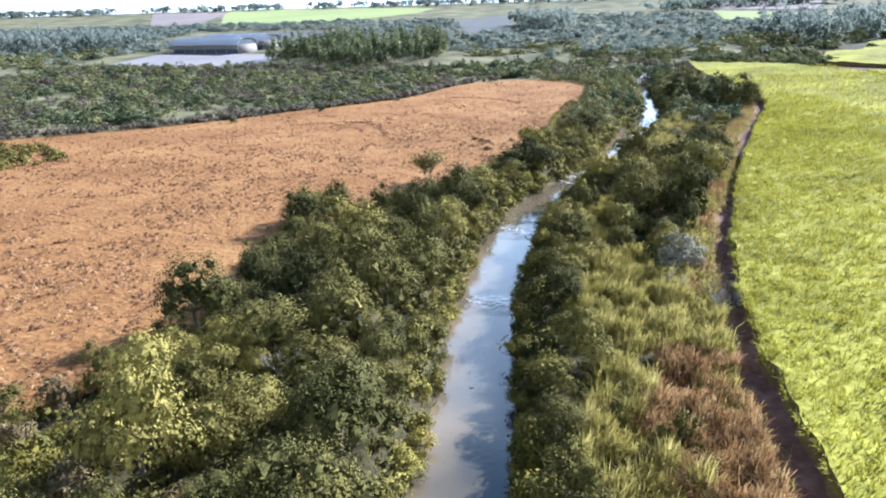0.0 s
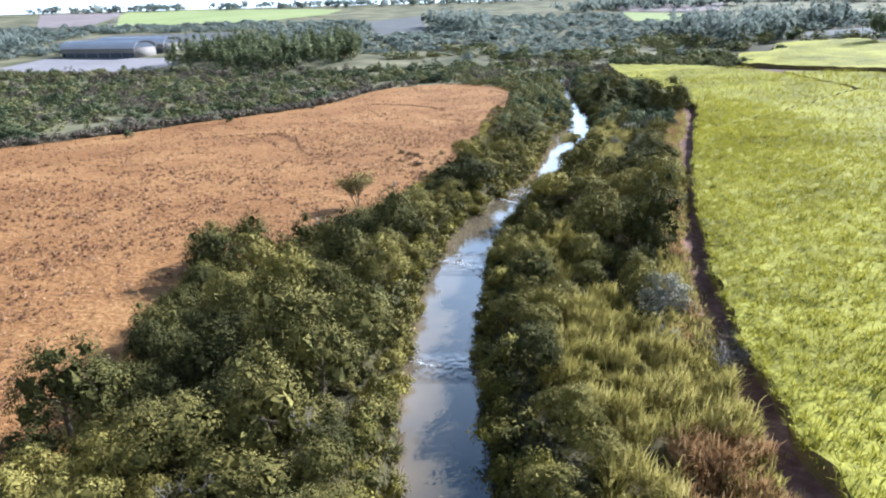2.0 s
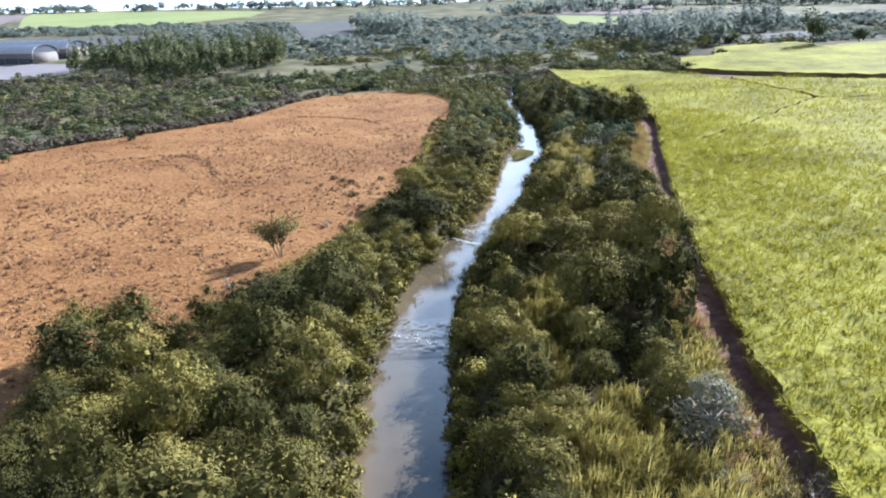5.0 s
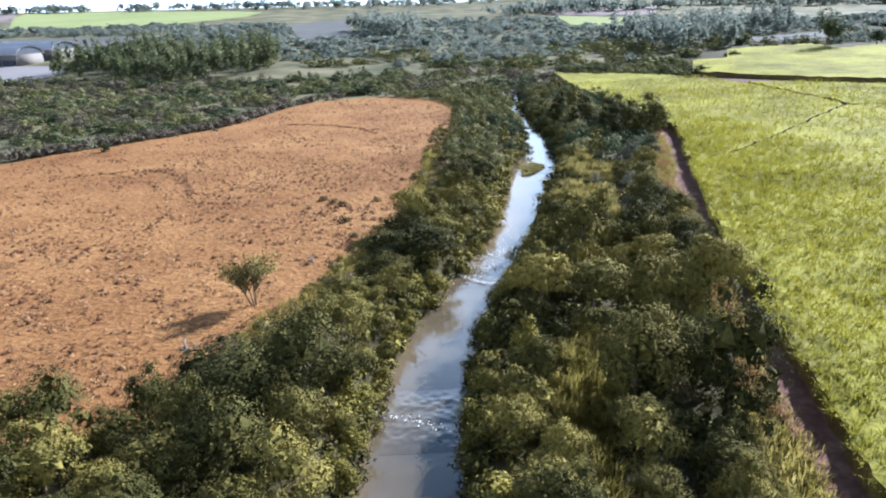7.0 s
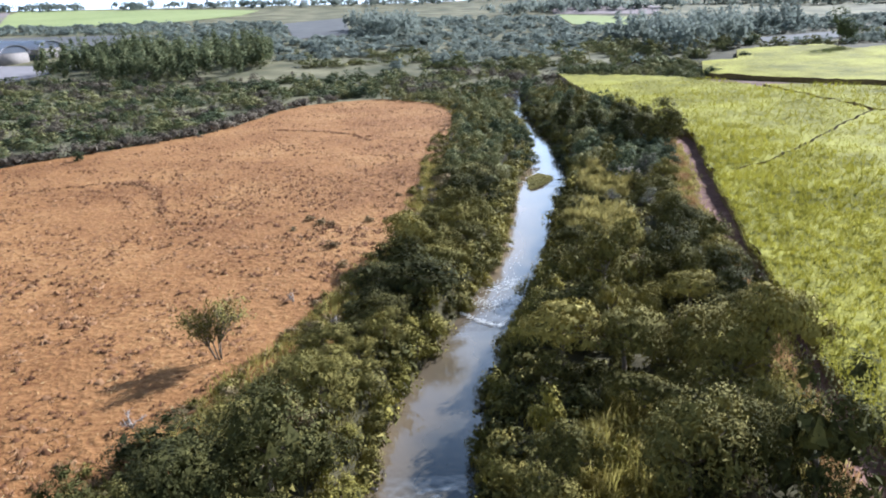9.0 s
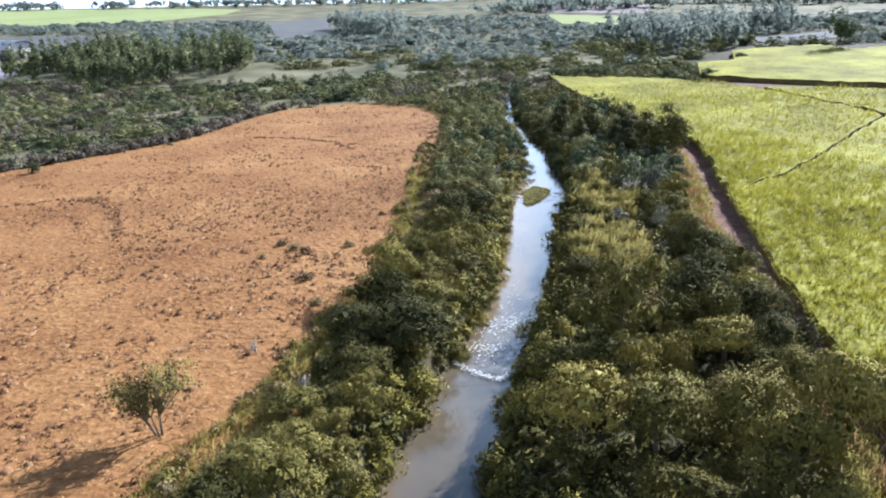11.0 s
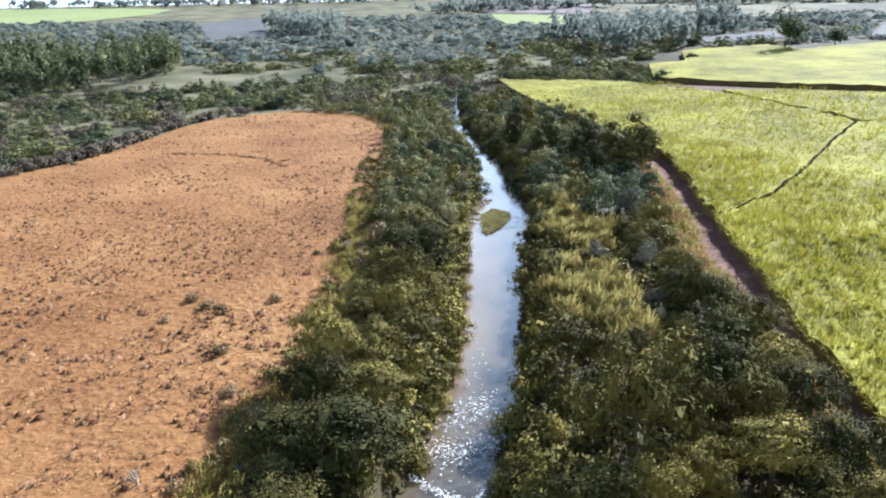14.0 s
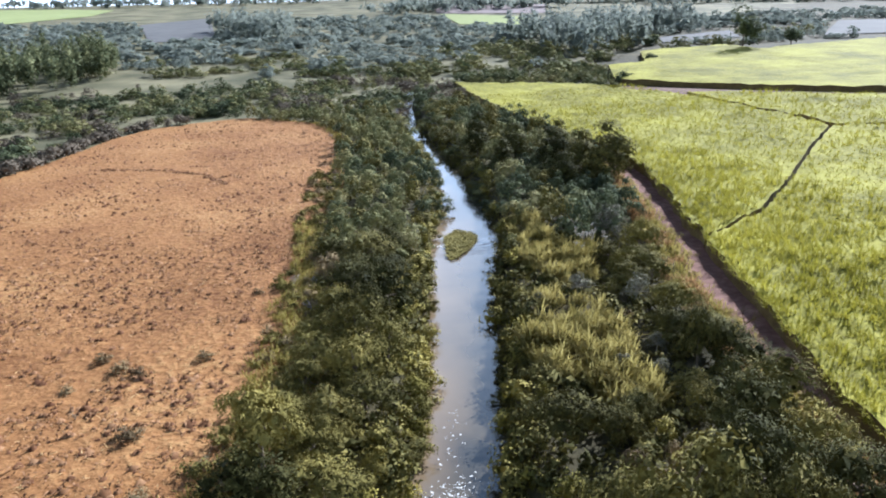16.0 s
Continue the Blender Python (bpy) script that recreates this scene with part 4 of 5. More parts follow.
# a few trees that stand alone far off
lone_far = np.array([(-136.0, 284.0), (-110, 321), (236, 622), (240, 626), (155, 490), (151, 486), (160, 493), (200, 548), (203, 550), (84, 520)])
wood_mass("far_trees", lone_far, np.array([1.6, 1.6, 4, 4, 2.6, 2.2, 2.0, 2.6, 2.2, 2.6]), np.array([3.5, 3.5, 6, 6, 5.5, 4.5, 3.5, 4.5, 3.5, 5]), 60, 0.3, M_SCRUBDARK, "single trees between the far fields", 15, 5)
for x, y, wide, high in ((269, 566, 8.0, 21.0), (314, 582, 6.0, 9.5)):
    one = np.array([(x, y)])
    v, f, nv = clumps(one, plain(one[:, 0], one[:, 1]) + high * 0.12, np.array([wide]), np.array([high * 0.9]), 90, 0.22, int(x), 7)
    tree = tagged(new("field_tree"), "tall dark tree standing alone in the far cane", "tree", "far field trees")
    part("crown", mesh_from("crown", v, f, M_SCRUBDARK, normals=nv), tree)
    base = float(plain(x, y))
    part("trunk", mesh_from("trunk", *limb((x, y, base - 0.5), (x, y, base + high * 0.6), 0.5, 0.25), M_BARK), tree)
row = resample([(82, 530), (94, 523), (108, 515)], 16)
wood_mass("hedge", row, np.full(16, 2.6), np.full(16, 5.0), 50, 0.25, M_EUCA, "rounded pale green hedge at the end of the cane", 62, 3)
patch = area_points([(-230, 190), (-164, 187), (-153, 203), (-180, 229), (-240, 226)], 3.6, 16)
wood_mass("green_thicket", patch, g.uniform(1.2, 2.2, len(patch)), g.uniform(1.4, 2.6, len(patch)), 18, 0.4, LEAVES["olive"], "green thicket on the pasture", 17, 2)


# ---- barns with barrel roofs ----
def barn(x, y, length, width, eave, rise, turn, label):
    z = float(plain(x, y)) - 0.3
    ob = tagged(new("barn"), label, "barn", "barns")
    ob.matrix_basis = Matrix.Translation((x, y, z)) @ Matrix.Rotation(turn, 4, "Z")

    def box(name, a, b, mat, text=""):
        bm = bmesh.new()
        bmesh.ops.create_cube(bm, size=1.0)
        for v in bm.verts:
            v.co = [(p + q) / 2 + c * (q - p) for p, q, c in zip(a, b, v.co)]
        me = bpy.data.meshes.new(name)
        bm.to_mesh(me), bm.free()
        me.materials.append(mat)
        return part(name, me, ob, text)

    # the ridge runs along -x from the gable at x = 0; the open side faces -y
    box("side_wall", (-length, 0.0, eave * 0.55), (0, 0.4, eave), M_WALLW, "pale upper side wall")
    # a dark sheet stands for the shade along the open side
    box("side_opening", (-length + 3, 0.5, 0), (-3, 0.8, eave * 0.56), M_WALLD, "dark open side bay")
    for k in range(7):
        px = -length + 1 + k * (length - 2) / 6
        box("post", (px - 0.4, 0.0, 0), (px + 0.4, 0.45, eave * 0.55), M_WALLW)
    box("back_wall", (-length, width - 0.4, 0), (0, width, eave), M_WALLW)
    box("end_wall", (-length, 0.4, 0), (-length + 0.4, width - 0.4, eave), M_WALLW)
    ang = np.linspace(0, np.pi, 17)
    arc = np.stack([width / 2 - np.cos(ang) * (width / 2 + 1.0), eave + np.sin(ang) * rise], -1)
    v = [(px, a, b + d) for px in (-length - 1, 1.2) for d in (0, 0.35) for a, b in arc]
    f = []
    for i in range(16):
        for p, q in ((0, 34), (17, 51)):
            f.append((p + i, p + i + 1, q + i + 1, q + i))
        f += [(i, i + 1, 17 + i + 1, 17 + i), (34 + i, 34 + i + 1, 51 + i + 1, 51 + i)]
    part("roof", mesh_from("roof", v, f, M_ROOF, False), ob, "pale barrel-vaulted metal roof")
    # gable wall with a dark arched louvre above it
    v = [(0, 0.4, 0), (0, width - 0.4, 0), (0, width - 0.4, eave + 0.6), (0, 0.4, eave + 0.6)]
    v += [(-0.4, b, c) for _, b, c in v]
    part("gable_wall", mesh_from("gable_wall", v, [(0, 1, 2, 3), (7, 6, 5, 4), (0, 4, 5, 1), (3, 2, 6, 7), (0, 3, 7, 4), (1, 5, 6, 2)], M_WALLW), ob, "white gable wall")
    inner = [(0.1, a, b) for a, b in np.stack([width / 2 - np.cos(ang) * (width / 2 - 0.2), eave + 0.6 + np.sin(ang) * (rise - 0.8)], -1)]
    v = inner + [(0.1, width / 2, eave + 0.5)]
    part("gable_louvre", mesh_from("gable_louvre", v, [(i, i + 1, 17) for i in range(16)], M_WALLD), ob, "dark arched gable louvre")
    return ob


barn(-300, 655, 78, 28, 8.5, 6.0, radians(-15), "long pale barn with barrel roof and open side")
barn(-289, 690, 74, 28, 8.5, 6.0, radians(-15), "second barrel-roofed barn behind the first")

# ---- cane tufts ----
def blades(c, count, length, width, spread_out, seed, tilt=0.5):
    """Arching blades round centres c: corners and triangles."""
    g = np.random.default_rng(seed)
    p = np.repeat(c, count, 0)
    k = len(p)
    a = g.random(k) * 2 * np.pi
    o = np.stack([np.cos(a), np.sin(a), np.zeros(k)], -1)
    L = (np.asarray(length) * (0.7 + 0.6 * g.random(k)))[:, None]
    t = (tilt * (0.4 + g.random(k)))[:, None]
    root = p + o * (spread_out * g.random(k))[:, None]
    mid = root + o * L * t * 0.4 + np.array([0, 0, 1.0]) * L * 0.6
    tip = mid + o * L * t * 0.9 + np.array([0, 0, 1.0]) * L * (0.35 - 0.45 * t)
    s = np.stack([-np.sin(a), np.cos(a), np.zeros(k)], -1) * width
    v = np.stack([root, mid + s, tip, mid - s], 1).reshape(-1, 3)
    i = np.arange(k)[:, None] * 4
    return v, np.concatenate([i + [0, 1, 3], i + [1, 2, 3]], 1).reshape(-1, 3), np.repeat(unit(o * 0.9 + g.normal(size=(k, 3)) * 0.25 + (0, 0, 0.75)), 4, 0)


g = np.random.default_rng(31)
tx, ty = g.uniform(20, 190, 90000), g.uniform(40, 420, 90000)
dist = tx - ragged(ty)
keep = (dist > 0.0) & (track_distance(tx, ty) > 0.95) & (g.random(len(tx)) < np.clip(1.1 - np.maximum(dist - 15, 0) / 60 - np.maximum(ty - 190, 0) / 150, 0.05, 1)) & (tx < 0.75 * ty + 20)
tx, ty = tx[keep], ty[keep]
cane_c = np.stack([tx, ty, plain(tx, ty) + cane_height(tx, ty) - 1.0], -1)
big = 1.0 + np.clip((ty - 180) / 300, 0, 0.8)
by = g.uniform(40, 330, 1200)
bx = ragged(by) + g.uniform(-0.25, 0.3, len(by))
brim = np.stack([bx, by, plain(bx, by) + g.uniform(1.3, 2.2, len(by))], -1)
fx, fy_c = g.uniform(45, 300, 44000), g.uniform(190, 470, 44000)
keep = (g.random(len(fx)) < np.clip((fy_c - 190) / 110, 0, 1)) & (fx - ragged(fy_c) > 0.3) & (track_distance(fx, fy_c) > 1.2) & (fx < 150 + np.where(fy_c < 440 - 0.75 * (fx - 150), 200, 0)) & (fy_c < 500 - 0.45 * np.maximum(fx - 100, 0))
fx, fy_c = fx[keep], fy_c[keep]
far_c = np.stack([fx, fy_c, plain(fx, fy_c) + cane_height(fx, fy_c) - 0.8], -1)
v, f, _ = join(blades(cane_c, 7, np.repeat(1.75 * big, 7), 0.07, 0.5, 32, 0.3), blades(far_c, 2, 1.4, 0.13, 0.6, 36, 0.45), blades(brim, 5, 1.0, 0.05, 0.25, 35, 0.6))
tagged(new("sugar_cane", mesh_from("cane_leaves", v, f, M_CANE)), "arching yellow-green sugar cane leaves", "sugar cane", kind="stuff")

# ---- clods and tufts on the pasture ----
def clods(c, r, h, g):
    """Small uneven mounds: a ring of five and a top each."""
    k = len(c)
    a = np.arange(5) * 2 * np.pi / 5 + g.random((k, 1)) * 6.28
    rr = (r[:, None] * g.uniform(0.6, 1.3, (k, 5)))
    ring = np.stack([c[:, :1] + np.cos(a) * rr, c[:, 1:2] + np.sin(a) * rr, c[:, 2:] - 0.15 + 0 * a], -1)
    top = (c + np.stack([g.normal(size=k) * r * 0.3, g.normal(size=k) * r * 0.3, h], -1))[:, None]
    v = np.concatenate([ring, top], 1).reshape(-1, 3)
    f = np.array([(i, (i + 1) % 5, 5) for i in range(5)])
    return v, (np.arange(k)[:, None, None] * 6 + f[None]).reshape(-1, 3)


tx, ty = g.uniform(-240, 12, 150000), g.uniform(35, 458, 150000)
dens = np.clip(1.3 - (field_r(ty) - tx) / 240 - np.maximum(ty - 240, 0) / 300, 0.16, 1) * 0.58
keep = (tx < field_r(ty) + 1.5) & (tx > field_l(ty) + 1) & (g.random(len(tx)) < dens) & (0.6 * value_noise(tx, ty, 3.5, 33) + 0.5 * value_noise(tx, ty, 24, 35) > 0.42)
tx, ty = tx[keep], ty[keep]
tuft = np.stack([tx, ty, plain(tx, ty) + 0.25], -1)
hs = (0.13 + 0.36 * g.random(len(tx)) ** 2.2) * (1.1 - np.clip((ty - 180) / 400, 0, 0.2))
few = ty < 315
v, f = join(blades(tuft[few], 2, np.repeat(hs[few] * 1.7, 2), 0.1, 0.45, 34, 1.0)[:2], clods(tuft, hs * 1.7, hs * 1.15, g))
tagged(new("dry_tufts", mesh_from("dry_tufts", v, f, M_DRYTUFT, True)), "brown dry grass tufts and clods over the pasture", "dry grass", kind="stuff")

sx, sy = g.uniform(-200, 12, 130000), g.uniform(40, 380, 130000)
keep = (sx < field_r(sy) + 1.5) & (sx > field_l(sy) + 1) & (g.random(len(sx)) < np.clip(1.0 - (field_r(sy) - sx) / 110 - np.maximum(sy - 200, 0) / 200, 0.04, 1) * 0.6)
sx, sy = sx[keep], sy[keep]
c = np.stack([sx, sy, plain(sx, sy) + 0.42 + 0.12 * value_noise(sx, sy, 9, 6)], -1)
L = g.uniform(0.3, 0.9, len(c))
v, f = sprays(c, unit(g.normal(size=c.shape) * 0.35 + (0, 0, 1)), L, L * 0.16, g, 0.2, 0.1)
tagged(new("straw", mesh_from("straw", v, f, M_STRAW)), "pale straw strewn over the pasture", "straw", kind="stuff")

# ---- tall grass in the clearings ----
def grass(name, label, mat, x, y, h, seed, n=14, width=0.05):
    c = np.stack([x, y, land(x, y)], -1)
    v, f, nv = blades(c, n, np.repeat(h, n), width, 0.55, seed, 0.36)
    return tagged(new(name, mesh_from(name, v, f, mat, normals=nv)), label, "grass", kind="stuff")


tx, ty = g.uniform(0, 48, 50000), g.uniform(36, 292, 50000)
ok = in_grass(tx, ty) & (tx < road_l(ty) + 0.2) & (np.abs(tx - river_x(ty)) > river_w(ty) + 3) & (value_noise(tx, ty, 2.2, 39) > 0.33)
tx, ty = tx[ok], ty[ok]
lush = value_noise(tx, ty, 2.6, 40)
red = (ty + 10 * value_noise(tx, ty, 5, 42) < 91) & (tx > 6 + 5 * value_noise(tx, ty, 6, 36)) & (lush < 0.85)
grass("dry_grass", "reddish dry grass beside the road", M_REDGRASS, tx[red], ty[red], (1.1 + 2.0 * lush[red]) * g.uniform(0.8, 1.2, red.sum()), 37, 11)
near, pale = ~red & (ty < 200), ~red & (ty >= 200) & (value_noise(tx, ty, 5.5, 64) > 0.3)
grass("tall_grass", "tall yellow-green grass clumps between trees", M_GRASS, tx[near], ty[near], (1.0 + 2.5 * lush[near]) * g.uniform(0.8, 1.2, near.sum()), 38, 11)
grass("tall_grass", "pale straw-coloured tall grass along the far bank", M_PALEGRASS, tx[pale], ty[pale], (1.3 + 2.3 * lush[pale]) * g.uniform(0.8, 1.2, pale.sum()), 39, 9, 0.085)
# verge along the road and the pasture's edge
vy = g.uniform(36, 330, 2400)
vx = road_l(vy) + g.normal(size=len(vy)) * 0.8 - 0.5 + 1.6 * (value_noise(0 * vy, vy, 6, 43) - 0.4)
grass("verge_grass", "dry straw-coloured verge beside the dirt road", M_PALEGRASS, vx, vy, g.uniform(0.5, 1.3, len(vy)), 55, 8)
vy = g.uniform(60, 335, 4200)
vx = road_l(vy) - 0.4 - 4.6 * g.random(len(vy)) ** 0.8
lush = value_noise(vx, vy, 5, 63)
for pick, mat, label in ((lush < 0.5, M_REDGRASS, "reddish dry grass between wood and road"), (lush >= 0.5, M_GRASS, "yellowing tall grass between wood and road")):
    grass("verge_grass", label, mat, vx[pick], vy[pick], g.uniform(0.6, 1.9, pick.sum()), 66, 6, 0.06)
vy = g.uniform(40, 455, 2200)
vx = field_r(vy) + g.normal(size=len(vy)) * 1.0 + 1.0
grass("edge_grass", "yellowing grass where the pasture meets the wood", M_GRASS, vx, vy, g.uniform(0.5, 1.5, len(vy)), 56, 8)
# a skirt of grass and low shrubs between pasture and wood
vy = g.uniform(148, 300, 4200)
vx = field_r(vy) + 1.0 - 6.5 * g.random(len(vy)) ** 1.3 * (0.45 + 0.9 * value_noise(0 * vy, vy, 9, 68))
grass("edge_grass", "olive and straw grass skirting the wood", M_GRASS, vx, vy, g.uniform(0.5, 1.7, len(vy)), 69, 6, 0.06)
vy = g.uniform(148, 345, 330)
skirt = np.stack([field_r(vy) + 0.5 - 6.5 * g.random(len(vy)) ** 1.4, vy], -1)
for k, (leaf_mat, tint) in enumerate(((LEAVES["olive"], "olive"), (LEAVES["brown"], "half-dry brownish"), (LEAVES["dark"], "dark green"))):
    q = skirt[k::3]
    wood_mass("edge_shrubs", q, g.uniform(0.6, 1.5, len(q)), g.uniform(0.7, 2.0, len(q)), 60, 0.2, leaf_mat, f"{tint} low shrubs along the pasture's edge", 120 + k, 3, land)

by = g.uniform(38, 420, 3600)
bx = river_x(by) + np.where(g.random(len(by)) < 0.5, -1, 1) * (river_w(by) + g.uniform(0.1, 5.5, len(by)))
grass("bank_grass", "green and yellow grass down the river banks", LEAVES["yellow"], bx, by, g.uniform(0.6, 1.5, len(by)), 59, 7)

# ---- bare trees and brushwood ----
def bare_mesh(name, mat, height, spread_out, depth, seed, r0=0.14, lean=(0, 0)):
    """A leafless trunk that forks again and again."""
    q = np.random.default_rng(seed)
    pieces = []

    def grow(a, d, length, r, level):
        b = a + d * length
        pieces.append(limb(a, b, r, r * 0.65, 5 if level < 2 else 3))
        if level < depth:
            for _ in range(int(q.integers(2, 4)) if level else 4):
                e = unit(d + q.normal(size=3) * spread_out + (0, 0, 0.12))
                grow(a + d * length * q.uniform(0.6, 1.0), e, length * q.uniform(0.55, 0.85), r * 0.6, level + 1)

    grow(np.array([0, 0, -0.4]), unit(np.array([lean[0], lean[1], 1.0])), height * 0.36, r0, 0)
    v, f = join(*pieces)
    return mesh_from(name, v, f, mat)


def bare_tree(x, y, height, seed, label, mat=M_GREYBARK, name="bare_tree", spread_out=0.55, lean=(0, 0), depth=4, r0=0.14):
    ob = tagged(new(name, bare_mesh(name, mat, height, spread_out, depth, seed, r0, lean)), label, "tree")
    ob.location = (x, y, float(land(x, y)))
    return ob


def sparse_tree(x, y, seed, label):
    """A many-stemmed tree that opens upwards like a fan, with thin leafy twigs and gaps between them."""
    q = np.random.default_rng(seed)
    ob = tagged(new("field_tree"), label, "tree")
    ob.matrix_basis = Matrix.Translation((x, y, float(land(x, y)))) @ Matrix.Diagonal((0.85, 0.85, 1.25, 1))
    pieces, tips = [], []
    for k in range(5):
        a = k * 1.26 + q.uniform(-0.3, 0.3)
        fork = np.array([math.cos(a) * 0.9 - 0.7, math.sin(a) * 0.7, q.uniform(1.5, 2.3)])
        pieces.append(limb((0.12 * math.cos(a), 0.12 * math.sin(a), -0.5), fork, 0.13, 0.09))
        for _ in range(6):
            b = a + q.normal() * 0.8
            reach = q.uniform(1.2, 4.2)
            knee = fork + np.array([math.cos(b) * reach * 0.55, math.sin(b) * reach * 0.5, q.uniform(1.2, 2.6)])
            pieces.append(limb(fork, knee, 0.08, 0.045, 5))
            for _ in range(4):
                tip = knee + np.array([math.cos(b) * reach * 0.35 + q.normal() * 0.75, math.sin(b) * reach * 0.35 + q.normal() * 0.75, q.uniform(-0.2, 2.3)])
                pieces.append(limb(knee, tip, 0.04, 0.015, 3))
                tips += [knee * (1 - w) + tip * w for w in (0.5, 0.8, 1.0)]
    part("trunk", mesh_from("trunk", *join(*pieces), M_BARK), ob, "thin forking grey stems")
    tips = np.array(tips)
    c = np.repeat(tips, 11, 0) + q.normal(size=(len(tips) * 11, 3)) * (0.38, 0.38, 0.3)
    n = unit(q.normal(size=c.shape) * 0.6 + (0, 0, 0.7))
    L = q.uniform(0.2, 0.5, len(c))
    v, f, nv = flakes(c, n, L, L * 0.42, q, 0.4, unit(c - (-0.7, 0, 3.2)))
    part("crown", mesh_from("crown", v, f, LEAVES["dark"], normals=nv), ob, "sparse grey-green leaves")
    return ob


sparse_tree(-33.9, 178.5, 91, "lone many-stemmed tree with sparse crown in pasture")
bare_tree(20.5, 99, 4.6, 101, "leafless grey tree leaning by the road", lean=(0.25, 0.1))
bare_tree(16, 105.5, 5.2, 102, "bare forked tree in the tall grass")
bare_tree(50, 231, 5.0, 103, "reddish leafless tree spreading over the road", mat=M_STALK, spread_out=0.8, lean=(0.5, 0))
bare_tree(-39.5, 163, 3.4, 104, "grey thorny bush at the pasture edge", name="thorn_bush", spread_out=0.8)
bare_tree(-27.5, 197, 3.2, 105, "grey leafless thorn bush at the pasture edge", name="thorn_bush", spread_out=0.8)
bare_tree(-30.5, 229.5, 2.2, 106, "small bare bush in the pasture", name="thorn_bush", spread_out=0.7, mat=M_BARK, r0=0.06)
thorn = bare_tree(-6.5, 264, 3.0, 109, "grey thorny bush at the pasture edge", name="thorn_bush", spread_out=0.8)
for y in (*np.arange(250, 282, 2.6), *np.arange(300, 430, 9.0), *np.arange(186, 232, 11.0)):
    x = float(field_r(y)) + g.uniform(-1.0, 3.0)
    copy_thing(thorn, Matrix.Translation((x, y, float(land(x, y)))) @ Matrix.Rotation(g.uniform(0, 6.28), 4, "Z") @ Matrix.Scale(g.uniform(0.6, 1.1), 4))
bare_tree(-24, 84, 7.0, 107, "pale dead tree among the vines")
bare_tree(-33, 72, 6.5, 108, "pale dead tree leaning over the thicket", lean=(0.3, 0))
CUT = [bare_tree(23.8, 103 + i, 5.6, 110 + i, "cut grey branch in a heap beside the dirt road", mat=M_GREYBARK if i % 2 else M_BARK, name="cut_branch", spread_out=0.75, lean=(g.normal() * 3, g.normal() * 3), depth=4, r0=0.1) for i in range(5)]
for ob in CUT:
    tagged(ob, "cut grey branch in a heap beside the dirt road", "branch", "heap of cut branches")
for i in range(40):
    v = g.normal()
    x, y = 24.2 + g.normal() * 0.9, 103.5 + v * 2.6
    copy_thing(CUT[i % 5], Matrix.Translation((x, y, float(land(x, y)) + 0.2 + 0.7 * g.random() * math.exp(-v * v / 2))) @ Matrix.Rotation(g.uniform(0, 6.28), 4, "Z") @ Matrix.Rotation(g.normal() * 0.2, 4, "X") @ Matrix.Scale(g.uniform(0.55, 1.0), 4))

# ---- bushes and furrows on the pasture ----
for x, y, s in ((-28, 240, 0.62), (-25.6, 238.4, 0.5), (-30.5, 243.5, 0.55), (-18, 241, 0.55), (-24, 224, 0.6), (-21.5, 213, 0.5), (-33, 236, 0.4), (-12, 262, 0.45)):
    plant("brown1", x, y, s, x, 0.7)


def along_line(line, n, width):
    p = resample(line, n)
    return p + g.normal(size=p.shape) * width


rows = np.concatenate([along_line([(-81, 287), (-73, 277), (-67, 263), (-64, 252)], 150, 0.6), along_line([(-58, 372), (-43, 367), (-30, 358), (-22, 343)], 160, 0.7), along_line([(-110, 275), (-97, 283), (-81, 287)], 90, 0.8)])
c = np.stack([rows[:, 0], rows[:, 1], plain(rows[:, 0], rows[:, 1]) + 0.25], -1)
h = g.uniform(0.3, 0.75, len(c))
v, f = join(blades(c, 4, np.repeat(h, 4), 0.1, 0.4, 57, 0.8), clods(c, h * 1.2, h * 0.9, g))
tagged(new("furrow_grass", mesh_from("furrow_grass", v, f, M_DRYTUFT)), "dark dry grass along old furrows in the pasture", "dry grass", kind="stuff")

# ---- islet, riffles and rocks in the river ----
ang = np.linspace(0, 2 * np.pi, 24, endpoint=False)
rings = []
for k, (f_r, z) in enumerate(((1.0, -0.2), (0.9, 0.08), (0.6, 0.18), (0.25, 0.2))):
    w = 1 + 0.22 * np.sin(2 * ang + 0.6) + 0.14 * np.sin(3 * ang + 1) + 0.1 * np.sin(5 * ang)
    rings.append(np.stack([26.3 + np.cos(ang) * 3.0 * f_r * w + 0.22 * np.sin(ang) * 8 * f_r, 290.5 + np.sin(ang) * 9.6 * f_r * w, WATER_Z + z + 0 * ang], -1))
v = np.concatenate(rings + [[[26.3, 290.5, WATER_Z + 0.22]]])
f = [(r * 24 + i, r * 24 + (i + 1) % 24, (r + 1) * 24 + (i + 1) % 24) for r in range(3) for i in range(24)] + [(r * 24 + i, (r + 1) * 24 + (i + 1) % 24, (r + 1) * 24 + i) for r in range(3) for i in range(24)] + [(72 + i, 72 + (i + 1) % 24, 96) for i in range(24)]
islet = tagged(new("islet", mesh_from("islet", v, f, M_GROUND, True)), "low grassy islet in the middle of the river", "islet")
a, q = g.random(900) * 6.283, np.sqrt(g.random(900))
q *= 0.93 * (1 + 0.22 * np.sin(2 * a + 0.6) + 0.14 * np.sin(3 * a + 1) + 0.1 * np.sin(5 * a))
c = np.stack([26.3 + np.cos(a) * 3.0 * q + 0.22 * np.sin(a) * 8 * q, 290.5 + np.sin(a) * 9.6 * q, WATER_Z + 0.16 - 0.12 * q ** 2], -1)
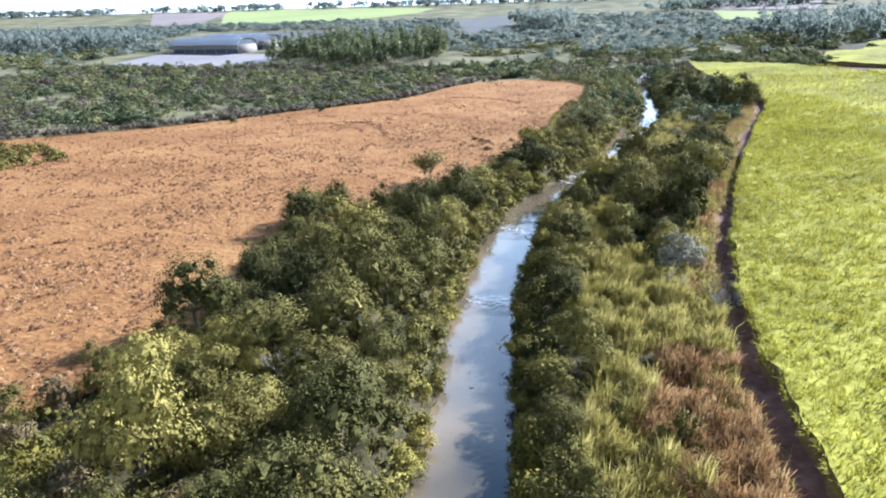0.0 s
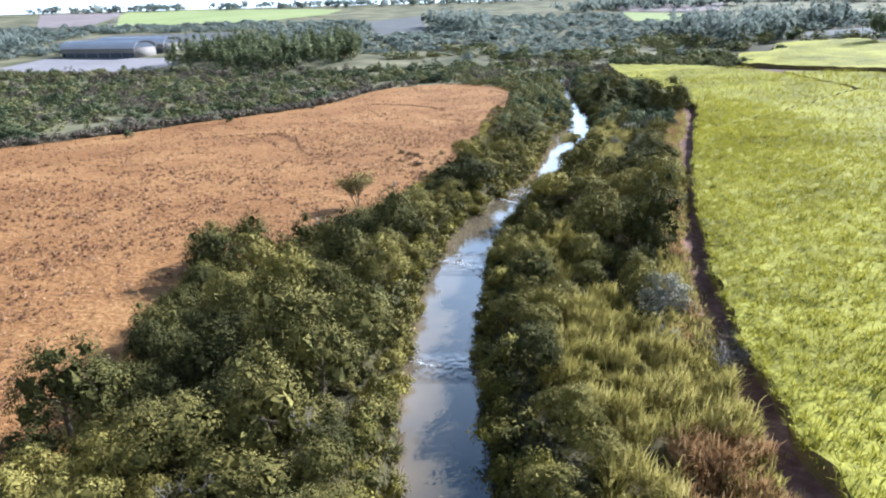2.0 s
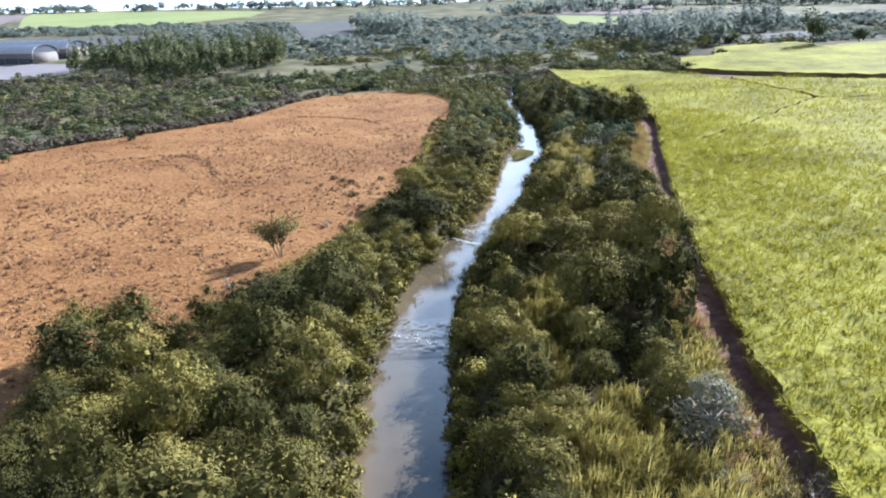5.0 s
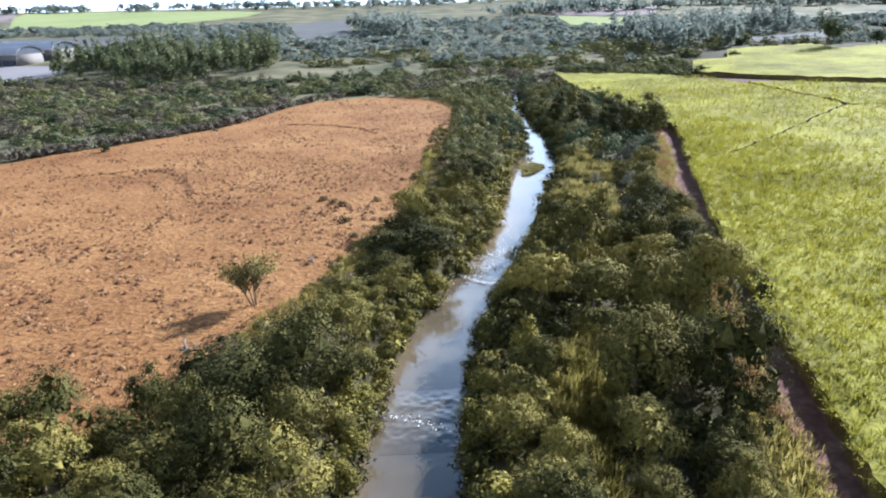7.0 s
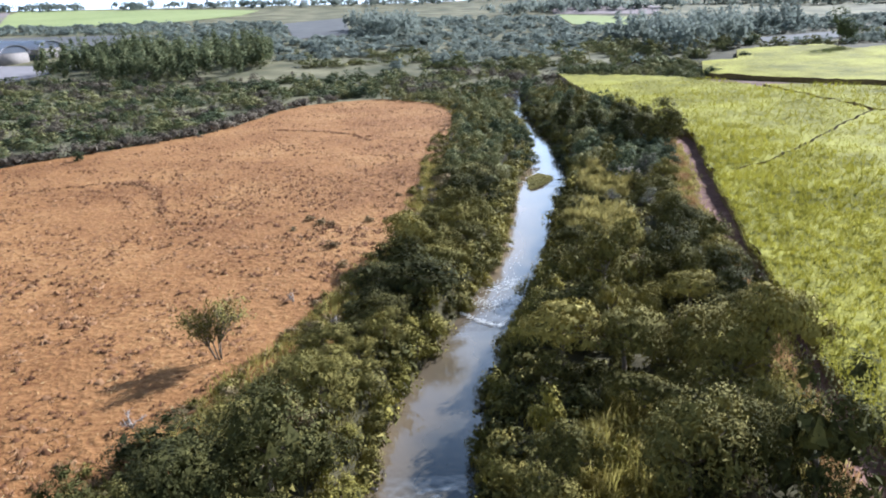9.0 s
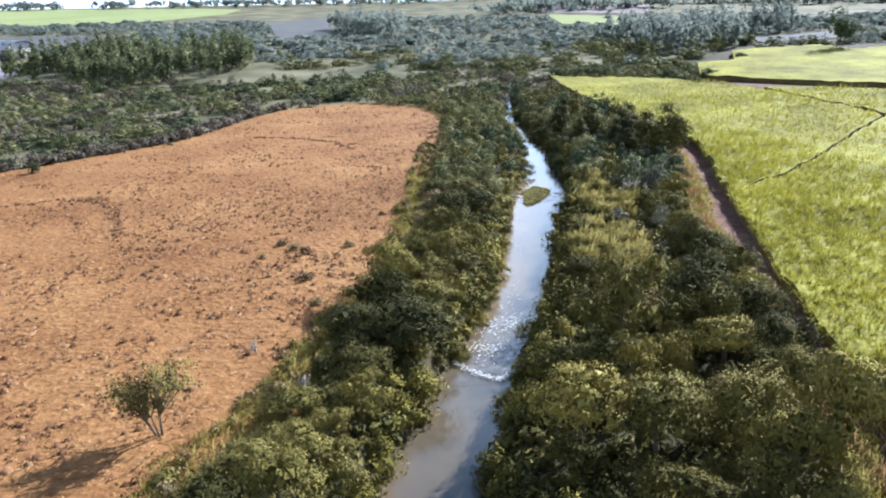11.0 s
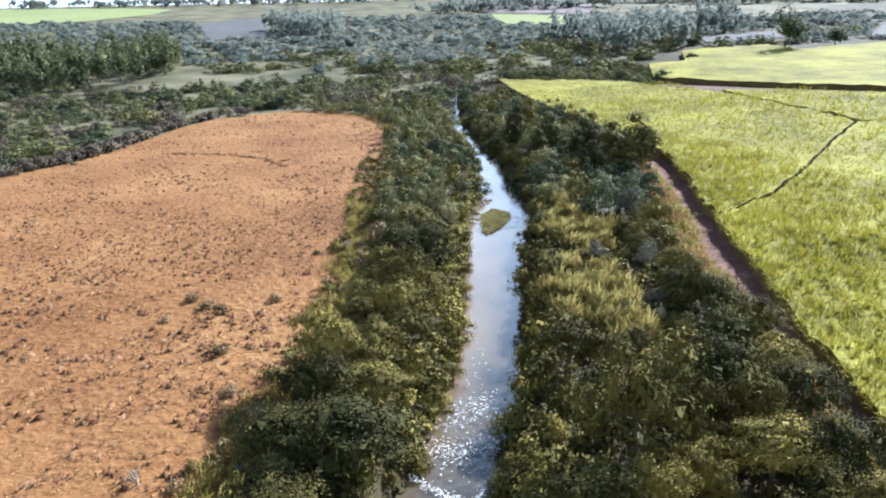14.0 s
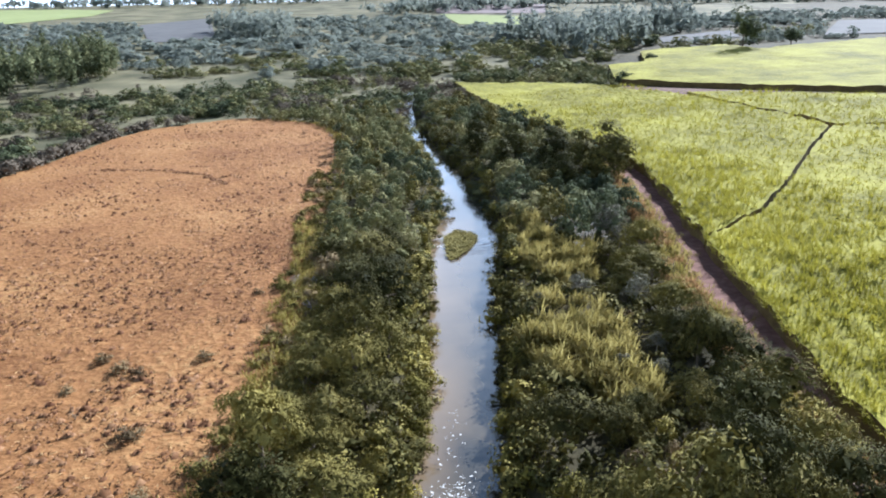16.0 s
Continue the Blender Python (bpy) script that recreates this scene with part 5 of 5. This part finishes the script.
part("grass", mesh_from("islet_grass", *blades(c, 5, 0.55, 0.1, 0.3, 58, 0.9)[:2], LEAVES["olive"]), islet, "bright green water grass")


def riffle(y0, y1, amp, label, seed):
    """A stretch of broken water just over the calm surface."""
    y = np.arange(y0, y1, 0.3)
    u = np.linspace(-1, 1, 34)
    x = river_x(y)[:, None] + (river_w(y) - 0.2)[:, None] * u[None]
    Y = np.repeat(y[:, None], len(u), 1)
    fade = np.minimum(np.minimum(Y - y0, y1 - Y) / 3, 1).clip(0, 1) * np.minimum((1 - np.abs(u))[None] * 6, 1)
    z = WATER_Z + 0.015 + fade * amp * (value_noise(x * 1.6, Y, 0.55, seed) + 0.6 * value_noise(x, Y, 1.3, seed + 1))
    me = mesh_from("riffle", np.stack([x, Y, z], -1).reshape(-1, 3), grid_faces(*x.shape), M_WATER, True)
    add_silt(me, (x - river_x(Y)) / (river_w(Y) + 1.6), x, Y)
    return tagged(new("riffle", me), label, "water", kind="structure")


riffle(193, 214, 0.06, "broken glittering water below a rock sill", 61)
riffle(104, 113, 0.12, "small riffle over shallow stones", 63)
riffle(144, 158, 0.10, "rippled shallow water with stones", 65)
riffle(283, 293, 0.10, "rippled shallow water beside the islet", 67)


def foam(line, n, width, seed):
    q = np.random.default_rng(seed)
    p = resample(line, n) + q.normal(size=(n, 2)) * np.asarray(width)
    c = np.stack([p[:, 0], p[:, 1], np.full(n, WATER_Z + 0.3)], -1)
    nn = unit(q.normal(size=(n, 3)) * 0.15 + (0, 0, 1))
    L = q.uniform(0.1, 0.5, n)
    return sprays(c, nn, L, L * q.uniform(0.2, 0.5, n), q, 0.05, 0.0)


# lines of foam; the wide scatters also paint the water's sparkle in white
v, f = join(foam([(-2.2, 199.5), (0, 196.5), (3.2, 193.8), (5.6, 196.5)], 320, (0.35), 71), foam([(0.5, 204), (4, 202), (7, 204)], 380, (1.6, 1.6), 72), foam([(3, 208), (8.5, 213)], 260, 1.3, 73), foam([(20.5, 290), (22.5, 288.5)], 60, 0.35, 74), foam([(-16.5, 110.5), (-14, 108.5), (-9, 108)], 60, 0.35, 75), foam([(-15, 152), (-11, 150.5), (-7, 148)], 60, 0.4, 76), foam([(8, 216), (11, 228)], 40, 0.8, 77))
tagged(new("foam", mesh_from("foam", v, f, M_FOAM_GLINT)), "white flecks of foam and painted glitter on the broken water", "foam", kind="stuff")


def rock_mesh(seed):
    bm = bmesh.new()
    bmesh.ops.create_icosphere(bm, subdivisions=2, radius=0.5)
    for vert in bm.verts:
        vert.co *= 0.75 + 0.5 * noise.noise(vert.co * 2.1 + Vector((seed * 7.3, seed, 0)))
        vert.co.z *= 0.65
    me = bpy.data.meshes.new("rock")
    bm.to_mesh(me), bm.free()
    me.materials.append(M_ROCK)
    return me


ROCKS = [rock_mesh(i) for i in range(4)]
q = np.random.default_rng(81)
SPOTS = [(-17, 145, 1.0), (-14.2, 156, 0.9), (-11, 152, 0.6), (-8, 150, 0.5), (-14, 157.4, 1.0), (-14.3, 151, 1.1), (-8, 146, 0.6), (-15.6, 107, 0.9), (-8, 107, 0.7), (-11, 81, 0.6), (5, 193.2, 1.1), (6.2, 196, 0.9), (-1.8, 199.5, 1.2), (-0.4, 198, 0.8), (1.4, 195.6, 0.8), (20.6, 289.3, 1.2), (21.6, 290.6, 0.8), (16.3, 230, 0.7), (26.6, 273, 0.8), (-16.6, 111, 1.0), (-14.6, 109, 0.6)]
for i, (x, y, s) in enumerate(SPOTS):
    ob = tagged(new("rock", ROCKS[i % 4]), "dark wet rock standing in the river", "rock", "river rocks")
    ob.matrix_basis = Matrix.Translation((x, y, WATER_Z + 0.02)) @ Matrix.Rotation(q.uniform(0, 6.28), 4, "Z") @ Matrix.Diagonal((s * q.uniform(0.8, 1.6), s, s * 0.8, 1))

# ---- reeds with pale plumes ----
px, py = 43 + q.normal(size=26) * 1.6, 264 + q.normal(size=26) * 2.2
for i, (x, y) in enumerate(zip(px, py)):
    h = q.uniform(3.4, 4.8)
    ob = tagged(new("reed"), "tall reed with a pale feathery plume", "reed", "reeds by the road")
    ob.location = (x, y, float(land(x, y)))
    part("stem", mesh_from("stem", *limb((0, 0, -0.2), (0.2, 0.1, h), 0.04, 0.02, 4), M_GRASS), ob)
    c = np.array([(0.2, 0.1, h - 0.2)] * 7)
    part("plume", mesh_from("plume", *blades(c, 1, 0.9, 0.09, 0.08, 90 + i, 0.4)[:2], M_PLUME), ob, "pale feathery plume")
